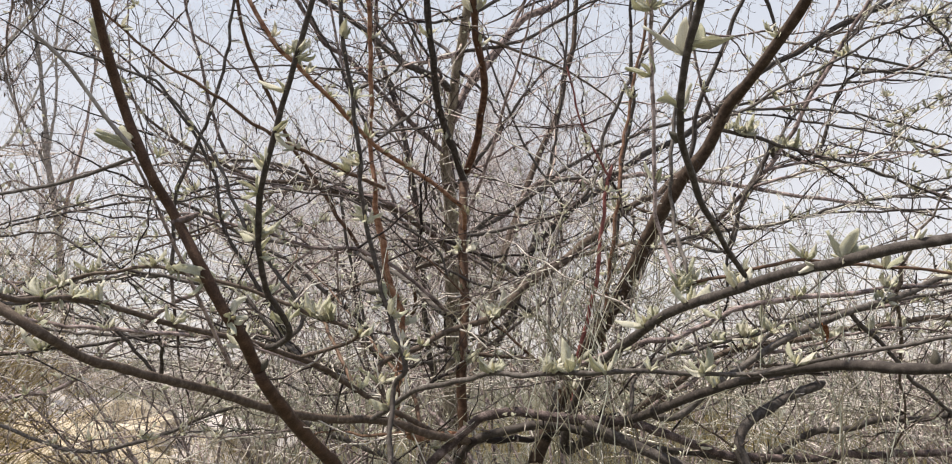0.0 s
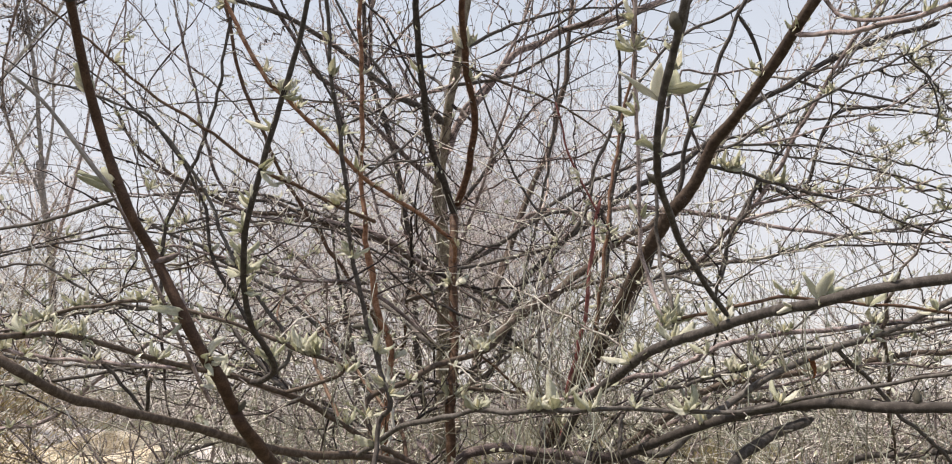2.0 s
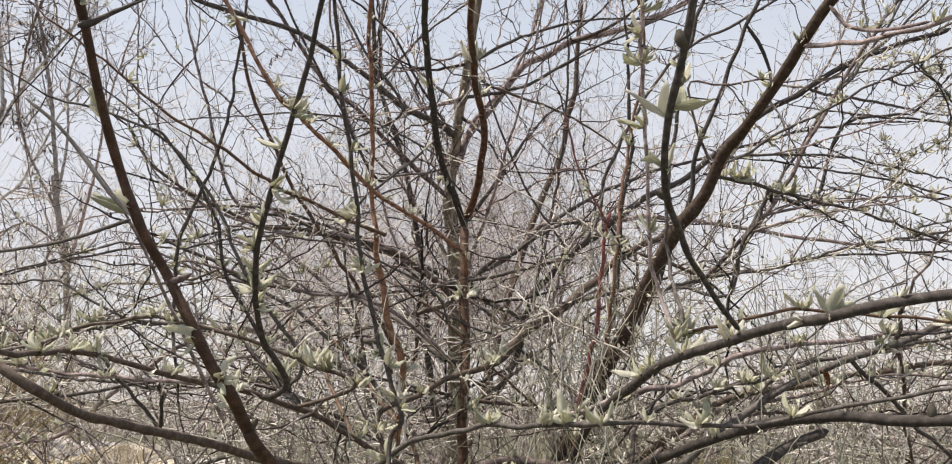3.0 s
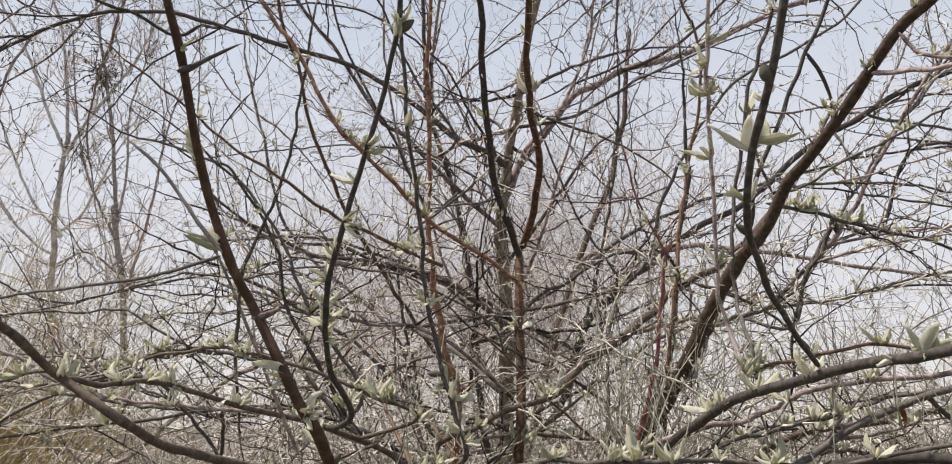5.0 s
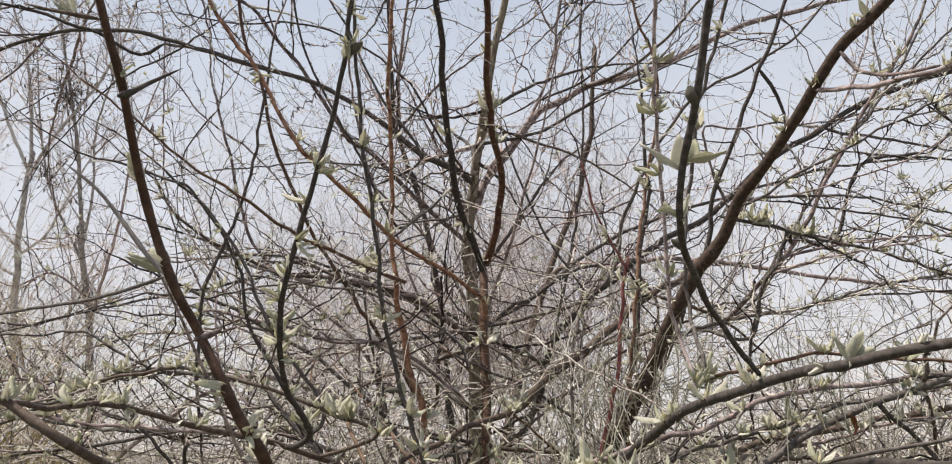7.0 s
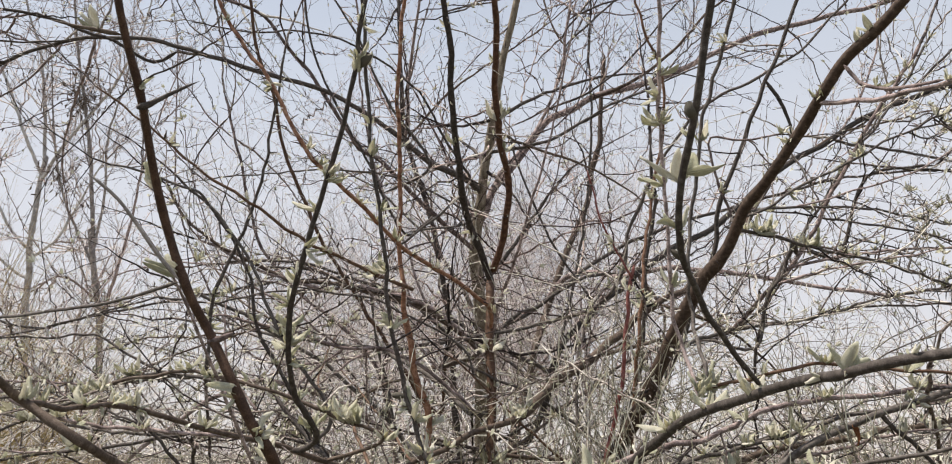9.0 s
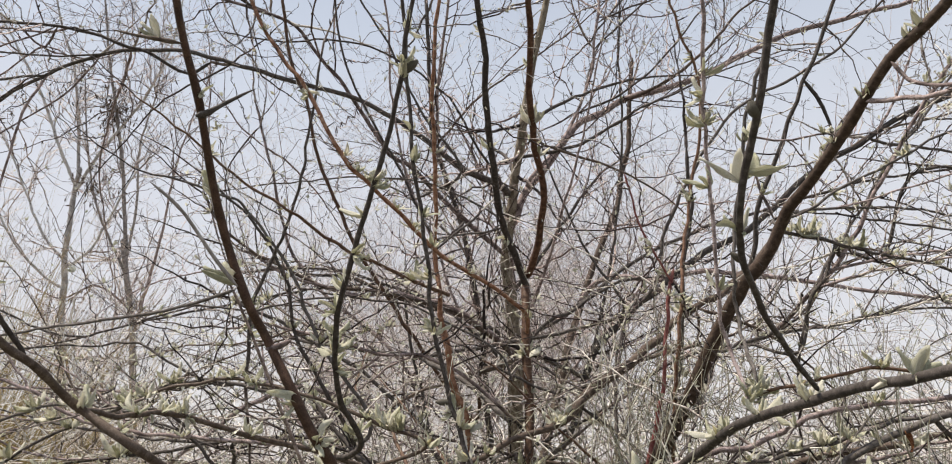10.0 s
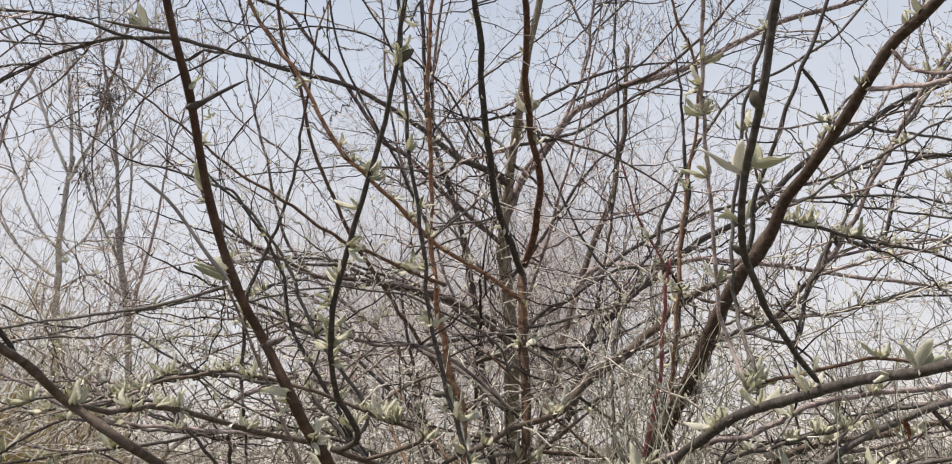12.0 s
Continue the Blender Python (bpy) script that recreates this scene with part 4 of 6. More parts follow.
limb("branch", tree, DARK, 0.0034, 0.0051, [(0.023, 2.397, 2.657), (0.058, 2.428, 2.524), (0.110, 2.458, 2.396), (0.167, 2.487, 2.272), (0.232, 2.512, 2.169), (0.307, 2.538, 2.058), (0.314, 2.769, 2.015)], twigs=0.70)
limb("branch", tree, DARK, 0.0039, 0.0068, [(0.380, 2.657, 3.326), (0.372, 2.702, 3.129), (0.374, 2.759, 2.882), (0.364, 2.806, 2.680), (0.328, 2.873, 2.388), (0.251, 2.951, 2.043), (0.149, 3.019, 1.747), (0.145, 2.778, 1.680)], twigs=0.70)
twig_30 = limb("branch", shrub, GREY, 0.0046, 0.0061, [(1.739, 1.882, 1.767), (1.258, 1.898, 1.675), (1.116, 1.904, 1.644), (0.988, 1.908, 1.620), (0.876, 1.910, 1.609), (0.747, 1.921, 1.549), (0.587, 1.937, 1.454), (0.443, 1.957, 1.343), (0.457, 1.880, 1.152)], twigs=0.70)
twig_31 = limb("branch", shrub, BROWN, 0.0050, 0.0075, [(1.418, 1.551, 1.630), (1.026, 1.558, 1.591), (0.937, 1.560, 1.578), (0.806, 1.563, 1.559), (0.675, 1.567, 1.540), (0.544, 1.571, 1.514), (0.414, 1.585, 1.437), (0.283, 1.603, 1.334), (0.185, 1.556, 1.314)], twigs=0.70)
twig_32 = limb("branch", shrub, DARK, 0.0029, 0.0059, [(-1.647, 1.837, 1.449), (-1.191, 1.826, 1.509), (-1.039, 1.824, 1.524), (-0.887, 1.820, 1.546), (-0.736, 1.816, 1.564), (-0.584, 1.816, 1.564), (-0.432, 1.825, 1.516), (-0.249, 1.843, 1.411), (-0.097, 1.867, 1.277), (-0.035, 1.700, 1.261)], twigs=0.70)
twig_33 = limb("branch", shrub, DARK, 0.0041, 0.0074, [(-1.830, 2.035, 1.475), (-1.324, 2.063, 1.319), (-1.104, 2.076, 1.244), (-0.902, 2.069, 1.285), (-0.767, 2.060, 1.335), (-0.615, 2.054, 1.368), (-0.378, 2.069, 1.285), (-0.176, 2.086, 1.185), (-0.035, 1.716, 1.139)], twigs=0.70)
twig_34 = limb("branch", shrub, GREY, 0.0054, 0.0090, [(-1.976, 2.276, 1.261), (-1.419, 2.255, 1.383), (-1.270, 2.250, 1.410), (-1.085, 2.224, 1.556), (-0.806, 2.195, 1.721), (-0.565, 2.201, 1.684), (-0.342, 2.224, 1.556), (-0.119, 2.266, 1.319), (0.107, 1.797, 1.112)], twigs=0.70)
twig_35 = limb("branch", shrub, BROWN, 0.0024, 0.0031, [(-0.610, 1.040, 1.602), (-0.584, 1.037, 1.616), (-0.538, 1.039, 1.625), (-0.482, 1.043, 1.630), (-0.436, 1.048, 1.627), (-0.408, 1.053, 1.620), (-0.372, 1.060, 1.611), (-0.335, 1.067, 1.600), (-0.299, 1.076, 1.585), (-0.244, 1.088, 1.564), (-0.180, 1.104, 1.535), (-0.278, 1.150, 1.499)], twigs=0.70)
twig_36 = limb("branch", shrub, GREY, 0.0026, 0.0045, [(-0.699, 1.513, 1.792), (-0.618, 1.517, 1.806), (-0.552, 1.528, 1.790), (-0.471, 1.540, 1.775), (-0.364, 1.560, 1.743), (-0.284, 1.569, 1.738), (-0.230, 1.578, 1.725), (-0.163, 1.595, 1.687), (-0.084, 1.622, 1.623), (-0.060, 1.719, 1.605)], twigs=0.70)
limb("branch", tree, DARK, 0.0045, 0.0067, [(-0.782, 2.151, 2.091), (-0.667, 2.164, 2.083), (-0.551, 2.183, 2.056), (-0.436, 2.208, 2.010), (-0.340, 2.225, 1.983), (-0.205, 2.248, 1.947), (-0.109, 2.273, 1.892), (-0.052, 2.292, 1.846), (-0.121, 2.124, 1.857)], twigs=0.70)
twig_38 = limb("branch", shrub, DARK, 0.0028, 0.0041, [(-0.129, 1.688, 1.739), (-0.072, 1.702, 1.712), (-0.016, 1.715, 1.685), (0.069, 1.733, 1.651), (0.182, 1.765, 1.577), (0.238, 1.679, 1.514)], twigs=0.70)
limb("branch", tree, DARK, 0.0047, 0.0086, [(0.394, 2.365, 2.108), (0.313, 2.361, 2.098), (0.248, 2.360, 2.078), (0.191, 2.363, 2.048), (0.110, 2.372, 1.989), (0.028, 2.375, 1.949), (-0.023, 2.393, 1.870), (0.174, 2.738, 1.810)], twigs=0.70)
twig_40 = limb("branch", shrub, DARK, 0.0044, 0.0059, [(0.388, 1.688, 2.283), (0.393, 1.730, 2.137), (0.376, 1.762, 2.020), (0.366, 1.803, 1.874), (0.356, 1.835, 1.757), (0.316, 1.869, 1.625), (0.268, 1.902, 1.493), (0.282, 1.697, 1.472)], twigs=0.70)
limb("branch", tree, DARK, 0.0029, 0.0050, [(1.778, 2.325, 1.993), (1.224, 2.278, 1.969), (1.098, 2.268, 1.959), (1.005, 2.265, 1.937), (0.912, 2.263, 1.913), (0.782, 2.254, 1.899), (0.634, 2.252, 1.856), (0.504, 2.245, 1.837), (0.355, 2.248, 1.773), (0.168, 2.266, 1.647), (-0.158, 2.489, 1.502)], twigs=0.70)
twig_42 = limb("branch", shrub, DARK, 0.0032, 0.0052, [(0.588, 1.686, 1.629), (0.584, 1.656, 1.733), (0.605, 1.632, 1.824), (0.633, 1.616, 1.890), (0.661, 1.603, 1.942), (0.682, 1.591, 1.994), (0.718, 1.681, 1.978)], twigs=0.70)
twig_43 = limb("branch", shrub, DARK, 0.0026, 0.0042, [(1.042, 1.410, 1.651), (0.713, 1.394, 1.595), (0.638, 1.392, 1.579), (0.572, 1.391, 1.557), (0.529, 1.390, 1.546), (0.419, 1.387, 1.518), (0.309, 1.387, 1.480), (0.282, 1.355, 1.393)], twigs=0.70)
twig_44 = limb("branch", shrub, GREY, 0.0039, 0.0049, [(0.841, 1.291, 1.635), (0.538, 1.270, 1.603), (0.487, 1.268, 1.592), (0.427, 1.269, 1.570), (0.345, 1.270, 1.538), (0.264, 1.267, 1.520), (0.193, 1.267, 1.497), (0.132, 1.268, 1.472), (0.209, 1.297, 1.473)], twigs=0.70)
twig_45 = limb("branch", shrub, DARK, 0.0022, 0.0034, [(-1.431, 1.324, 1.472), (-1.076, 1.328, 1.577), (-1.005, 1.329, 1.601), (-0.934, 1.331, 1.618), (-0.852, 1.343, 1.602), (-0.769, 1.341, 1.637), (-0.686, 1.343, 1.661), (-0.604, 1.352, 1.656), (-0.534, 1.362, 1.645), (-0.510, 1.384, 1.644)], twigs=0.70)
twig_46 = limb("branch", shrub, GREY, 0.0030, 0.0042, [(-1.527, 1.336, 1.761), (-1.150, 1.397, 1.679), (-1.075, 1.411, 1.655), (-0.987, 1.433, 1.607), (-0.900, 1.450, 1.578), (-0.774, 1.467, 1.561), (-0.648, 1.483, 1.550), (-0.497, 1.501, 1.539), (-0.372, 1.526, 1.492), (-0.332, 1.608, 1.478)], twigs=0.70)
twig_47 = limb("branch", shrub, DARK, 0.0026, 0.0039, [(-1.554, 1.563, 1.323), (-1.147, 1.543, 1.534), (-1.025, 1.538, 1.594), (-0.931, 1.541, 1.615), (-0.837, 1.550, 1.615), (-0.758, 1.580, 1.538), (-0.692, 1.610, 1.456), (-0.648, 1.483, 1.550)], twigs=0.70)
limb("branch", tree, DARK, 0.0031, 0.0039, [(-2.426, 2.041, 2.276), (-1.826, 2.176, 2.009), (-1.666, 2.214, 1.932), (-1.525, 2.236, 1.904), (-1.404, 2.239, 1.935), (-1.302, 2.243, 1.955), (-1.161, 2.248, 1.986), (-0.979, 2.257, 2.017), (-0.776, 2.265, 2.058), (-0.534, 2.283, 2.080), (-0.528, 2.188, 2.047)], twigs=0.70)
pale_trunk = limb("trunk", pale_tree, PALE, 0.0358, 0.0736, [(-7.596, 10.581, 6.214), (-7.639, 10.626, 5.738), (-7.687, 10.746, 5.029), (-7.778, 10.956, 4.354), (-7.835, 11.232, 3.486), (-7.905, 11.538, 2.522), (-7.976, 11.857, 1.519), (-8.051, 12.213, 0.401), (-8.084, 12.350, -0.033)], twigs=0.30, label="smooth pale trunk")
pale_arm_left = limb("limb", pale_tree, PALE, 0.0290, 0.0074, [(-7.604, 10.582, 5.884), (-7.804, 10.265, 6.474), (-8.015, 10.025, 7.149), (-8.251, 9.830, 7.679), (-8.585, 9.594, 8.305), (-8.917, 9.343, 8.980), (-9.484, 8.881, 10.233)], twigs=1.00)
pale_arm_mid = limb("limb", pale_tree, PALE, 0.0293, 0.0076, [(-7.621, 10.626, 6.067), (-7.653, 10.396, 7.093), (-7.792, 10.182, 8.034), (-7.997, 9.903, 8.831), (-8.129, 9.308, 10.624)], twigs=1.00)
pale_arm_right = limb("limb", pale_tree, PALE, 0.0290, 0.0074, [(-7.607, 10.613, 5.787), (-7.185, 10.388, 6.282), (-6.819, 10.283, 6.716), (-6.327, 10.143, 7.295), (-5.812, 9.864, 8.307), (-5.569, 9.450, 9.657)], twigs=1.00)
pale_arm_low_left = limb("limb", pale_tree, PALE, 0.0249, 0.0074, [(-7.773, 11.003, 4.209), (-8.148, 10.889, 4.450), (-8.635, 10.654, 5.028), (-9.012, 10.335, 5.895), (-9.584, 9.935, 6.955)], twigs=1.00)
pale_arm_low_left_b = limb("limb", pale_tree, PALE, 0.0249, 0.0074, [(-7.739, 10.866, 4.643), (-8.080, 10.708, 5.028), (-8.315, 10.497, 5.606), (-8.594, 10.219, 6.377), (-8.930, 10.014, 6.907), (-9.670, 9.770, 7.437)], twigs=1.00)
pale_arm_low_right = limb("limb", pale_tree, PALE, 0.0249, 0.0074, [(-7.742, 10.897, 4.546), (-7.330, 10.843, 4.836), (-7.013, 10.718, 5.318), (-6.589, 10.540, 5.993), (-5.966, 10.413, 6.572)], twigs=1.00)
pale_arm_base = limb("limb", pale_tree, PALE, 0.0217, 0.0074, [(-7.835, 11.232, 3.486), (-8.270, 11.096, 3.775), (-8.869, 10.975, 3.967), (-9.874, 10.846, 4.063)], twigs=1.00)
dark_trunk = limb("trunk", dark_tree, TAN, 0.0416, 0.0704, [(-6.759, 10.836, 5.029), (-6.737, 11.026, 4.451), (-6.680, 11.282, 3.680), (-6.677, 11.470, 3.101), (-6.727, 11.778, 2.137), (-6.800, 12.334, 0.402), (-6.824, 12.473, -0.032)], twigs=0.30, label="grey trunk with several uprights")
dark_arm_a = limb("limb", dark_tree, TAN, 0.0345, 0.0089, [(-6.748, 10.931, 4.740), (-6.759, 10.617, 5.704), (-6.793, 10.332, 6.572), (-6.897, 10.040, 7.439), (-6.966, 9.689, 8.499), (-6.989, 9.186, 10.042)], twigs=1.00)
dark_arm_b = limb("limb", dark_tree, GREY, 0.0288, 0.0067, [(-6.665, 11.346, 3.487), (-6.420, 11.120, 4.258), (-6.165, 10.894, 5.030), (-5.990, 10.661, 5.801), (-5.658, 10.380, 6.765), (-5.118, 10.057, 7.922)], twigs=1.00)
dark_arm_c = limb("limb", dark_tree, TAN, 0.0230, 0.0067, [(-6.720, 11.059, 4.354), (-7.022, 10.811, 5.029), (-7.253, 10.569, 5.704), (-7.327, 10.280, 6.571), (-7.342, 9.903, 7.728)], twigs=1.00)
dark_arm_d = limb("limb", dark_tree, TAN, 0.0230, 0.0067, [(-6.751, 10.962, 4.644), (-6.553, 10.700, 5.511), (-6.473, 10.395, 6.475), (-6.141, 10.114, 7.440), (-6.002, 9.721, 8.693)], twigs=1.00)
dark_arm_e = limb("limb", dark_tree, GREY, 0.0198, 0.0070, [(-6.674, 11.220, 3.872), (-7.247, 11.039, 4.258), (-7.988, 11.227, 4.107), (-8.735, 11.254, 4.448)], twigs=1.00)

# ---- unfolding leaves ----
for reach, width, pick in (((-0.031, -0.006, 0.024), 0.55, 0), ((-0.004, -0.010, 0.024), 1.3, 2), ((0.005, -0.006, 0.020), 1.1, 4), ((0.020, 0.012, 0.024), 0.9, 1), ((-0.012, 0.010, 0.022), 0.9, 6)):
    young_leaf(near_twig, (0.155, 0.498, 1.718), reach, width, pick)
for reach, width, pick in (((0.031, -0.004, 0.005), 0.6, 2), ((0.025, -0.008, 0.000), 0.5, 5)):
    young_leaf(near_twig, (0.156, 0.490, 1.727), reach, width, pick)
for reach, width, pick in (((-0.022, -0.006, 0.009), 0.95, 1), ((-0.013, -0.006, 0.013), 0.9, 4), ((0.010, -0.006, 0.018), 0.9, 0), ((0.005, -0.008, -0.010), 0.8, 3)):
    young_leaf(near_twig, (0.157, 0.530, 1.690), reach, width, pick)
for reach, width, pick in (((-0.006, -0.006, 0.010), 1.1, 3), ((0.015, -0.007, -0.004), 1.3, 1), ((0.011, -0.009, -0.002), 1.2, 6)):
    young_leaf(left_shoot, (-0.2435, 0.405, 1.760), reach, width, pick)
for reach, width, pick in (((-0.006, -0.008, 0.020), 1.25, 0), ((-0.010, -0.006, 0.015), 1.1, 4), ((-0.008, -0.007, 0.006), 0.9, 2)):
    young_leaf(left_shoot, (-0.243, 0.445, 1.698), reach, width, pick)
for reach, width, pick in (((-0.027, -0.006, 0.014), 0.75, 0), ((-0.026, -0.008, 0.006), 0.65, 2), ((-0.019, 0.002, 0.018), 0.8, 4), ((-0.014, -0.010, 0.009), 0.8, 5), ((-0.010, 0.002, 0.003), 0.8, 6)):
    young_leaf(left_shoot, (-0.2245, 0.466, 1.639), reach, width, pick)
for reach, width, pick in (((-0.012, -0.004, 0.014), 1.0, 0), ((-0.008, -0.006, 0.016), 0.9, 5), ((-0.013, -0.004, 0.006), 0.8, 2)):
    young_leaf(left_spur_high, (-0.256, 0.371, 1.787), reach, width, pick)
for reach, width, pick in (((-0.011, -0.004, 0.026), 1.1, 0), ((0.005, -0.010, 0.024), 1.4, 2), ((0.018, -0.004, 0.014), 1.0, 4), ((-0.003, -0.010, 0.016), 1.2, 6), ((-0.010, -0.008, -0.002), 0.9, 1), ((0.008, 0.008, 0.022), 1.0, 5)):
    young_leaf(near_right, (0.290, 0.570, 1.577), reach, width, pick)
for reach, width, pick in (((-0.020, -0.006, -0.004), 0.9, 0), ((-0.013, -0.008, 0.003), 0.8, 4)):
    young_leaf(near_right, (0.294, 0.610, 1.578), reach, width, pick)
rosette(left_shoot, (-0.172, 0.456, 1.550), 0.0268, 3, (-1, -0.2, -0.1), 0.3)
rosette(left_shoot, (-0.156, 0.464, 1.521), 0.0230, 4, (0.5, -0.3, 0.5), 0.6)
rosette(left_shoot, (-0.148, 0.488, 1.495), 0.0243, 4, (-0.6, -0.3, 0.6), 0.8)
rosette(low_left_twig, (-0.436, 0.463, 1.669), 0.0190, 4, (0.5, -0.2, 0.6), 0.9)
rosette(low_left_twig, (-0.435, 0.470, 1.655), 0.0219, 3, (1, -0.2, 0.25), 0.5)
rosette(s_twig, (-0.183, 0.685, 1.795), 0.0300, 4, (0.5, 0, 1), 0.4)
rosette(s_twig, (-0.194, 0.700, 1.771), 0.0316, 4, (-0.6, 0, 0.8), 0.4)
rosette(s_twig, (-0.211, 0.725, 1.732), 0.0310, 4, (0.8, 0, 0.5), 0.4)
rosette(s_twig, (-0.224, 0.748, 1.702), 0.0308, 4, (-0.5, 0, 0.9), 0.4)
rosette(s_twig, (-0.236, 0.770, 1.678), 0.0335, 4, (-0.8, 0, 0.4), 0.4)
rosette(s_twig, (-0.249, 0.814, 1.640), 0.0392, 4, (-0.6, 0, 1), 0.4)
rosette(s_twig, (-0.249, 0.814, 1.640), 0.0308, 4, (0.6, 0, 1), 0.4)
rosette(s_twig, (-0.255, 0.837, 1.621), 0.0299, 4, (0.8, 0, 0.6), 0.4)
rosette(s_twig, (-0.259, 0.903, 1.580), 0.0304, 4, (0.5, 0, 0.9), 0.4)
rosette(s_twig, (-0.134, 0.602, 1.939), 0.0286, 4, (0.4, 0, 1), 0.6)
rosette(s_twig, (-0.142, 0.622, 1.905), 0.0190, 4, (0.4, 0, 1), 0.6)
rosette(s_twig, (-0.145, 0.627, 1.896), 0.0238, 4, (0.4, 0, 1), 0.6)
rosette(fine_shoot, (-0.169, 0.871, 1.906), 0.0319, 4, (0.5, 0, 1), 0.5)
rosette(fine_shoot, (-0.163, 0.898, 1.838), 0.0323, 4, (0.6, 0, 0.9), 0.5)
rosette(fine_shoot, (-0.155, 0.931, 1.758), 0.0341, 4, (-0.5, 0, 0.9), 0.5)
rosette(fine_shoot, (-0.151, 0.957, 1.688), 0.0291, 4, (-0.8, 0, 0.3), 0.5)
rosette(fine_shoot, (-0.122, 0.981, 1.575), 0.0298, 4, (-0.9, 0, 0.2), 0.5)
rosette(fine_shoot, (-0.115, 0.982, 1.554), 0.0410, 4, (0.4, 0, 1), 0.5)
rosette(fine_shoot, (-0.103, 0.980, 1.513), 0.0454, 4, (-0.5, 0, 1), 0.5)
rosette(fine_shoot, (-0.099, 0.977, 1.501), 0.0353, 4, (0.6, 0, 1), 0.5)
rosette(fine_shoot, (-0.172, 0.854, 1.948), 0.0254, 4, (-0.6, 0, 0.9), 0.5)
rosette(centre_arm, (-0.004, 1.495, 2.259), 0.0648, 6, (0, -0.4, 1), 0.8)
rosette(centre_arm_dark, (-0.103, 1.477, 2.194), 0.0438, 6, (0, -0.4, 1), 0.8)
rosette(centre_stem, (-0.028, 1.743, 1.771), 0.0654, 6, (0, -0.4, 1), 0.8)
rosette(centre_arm, (0.004, 1.549, 2.204), 0.0440, 6, (0, -0.4, 1), 0.8)
rosette(centre_stem, (-0.028, 1.758, 1.841), 0.0486, 6, (0, -0.4, 1), 0.8)
rosette(cross_branch, (0.018, 0.963, 1.481), 0.0353, 5, (0.1, -0.3, 1), 0.6)
rosette(cross_branch, (0.089, 0.912, 1.481), 0.0401, 5, (0.1, -0.3, 1), 0.6)
rosette(cross_branch, (0.115, 0.902, 1.483), 0.0433, 5, (0.1, -0.3, 1), 0.6)
rosette(cross_branch, (0.211, 0.896, 1.484), 0.0238, 4, (0.1, -0.3, 1), 0.6)
rosette(mid_left, (-0.201, 1.273, 1.444), 0.0446, 4, (0, -0.4, 1), 0.9)
rosette(cross_branch, (-0.142, 1.197, 1.421), 0.0557, 6, (0, -0.4, 1), 0.9)
rosette(inner_limb, (0.019, 1.499, 1.603), 0.0547, 6, (0, -0.3, 1), 0.8)
rosette(twig_35, (-0.269, 1.082, 1.573), 0.0297, 6, (0, -0.3, 1), 0.8)
rosette(near_right, (0.278, 0.761, 1.574), 0.0385, 5, (0.1, -0.2, 1), 0.4)
rosette(near_right, (0.261, 0.881, 1.565), 0.0411, 5, (0.2, -0.2, 1), 0.6)
rosette(near_right, (0.242, 1.024, 1.544), 0.0517, 6, (-0.1, -0.2, 1), 0.6)
rosette(near_right, (0.321, 0.512, 1.581), 0.0176, 4, (0.1, -0.2, 1), 0.6)
rosette(right_low, (0.359, 1.108, 1.454), 0.0557, 6, (0.1, -0.2, 1), 0.5)
rosette(near_twig, (0.1581, 0.4744, 1.7449), 0.0175, 4, (-0.3, -0.4, 1), 0.3)
rosette(pale_twig, (0.233, 0.890, 1.963), 0.0466, 4, (-0.7, -0.2, 0.7), 0.5)
rosette(pale_twig, (0.233, 0.890, 1.963), 0.0333, 4, (0.6, -0.2, 0.7), 0.5)
rosette(pale_twig, (0.230, 0.862, 2.020), 0.0366, 4, (0.4, -0.2, 1), 0.5)
rosette(pale_twig, (0.242, 0.928, 1.877), 0.0466, 4, (-0.8, -0.2, 0.7), 0.5)
rosette(pale_twig, (0.231, 0.875, 1.994), 0.0366, 4, (-0.8, -0.2, 0.6), 0.5)
rosette(pale_twig, (0.271, 0.975, 1.596), 0.0466, 4, (0.3, -0.2, 1), 0.5)
rosette(pale_twig, (0.248, 0.973, 1.740), 0.0399, 4, (0.5, -0.2, 1), 0.5)
rosette(right_twig_high, (0.650, 0.916, 2.028), 0.0330, 5, (0.1, -0.2, 1), 0.6)
rosette(right_twig_high, (0.672, 0.886, 2.029), 0.0300, 4, (0.5, -0.2, 1), 0.6)
rosette(right_limb, (0.548, 1.085, 2.090), 0.0411, 5, (0, -0.3, 1), 0.6)
rosette(right_limb, (0.548, 1.085, 2.090), 0.0316, 5, (-0.9, -0.2, 0.3), 0.6)
rosette(right_limb, (0.526, 1.177, 2.047), 0.0408, 5, (-0.4, -0.2, 1), 0.6)
rosette(right_spray_a, (0.520, 1.391, 1.948), 0.0567, 5, (0.6, -0.2, 0.7), 0.6)
rosette(right_spray_a, (0.545, 1.400, 1.947), 0.0567, 5, (0.2, -0.2, 1), 0.6)
rosette(right_spray_c, (0.393, 1.613, 1.747), 0.0405, 5, (-0.3, -0.3, 1), 0.6)
rosette(right_limb, (0.585, 0.994, 2.144), 0.0371, 5, (-0.3, -0.3, 1), 0.6)
rosette(right_spray_a, (0.675, 1.464, 1.934), 0.0553, 6, (0, 0, 1), 0.9)
rosette(right_limb, (0.594, 0.975, 2.152), 0.0371, 5, (0, 0, 1), 0.7)
rosette(inner_limb, (0.376, 1.847, 1.895), 0.0562, 6, (0, -0.2, 1), 0.8)
rosette(mid_left, (-0.460, 0.862, 1.567), 0.0432, 4, (-0.5, -0.2, 1), 0.5)
rosette(mid_left, (-0.461, 0.803, 1.566), 0.0228, 4, (-0.2, -0.2, -0.3), 0.5)
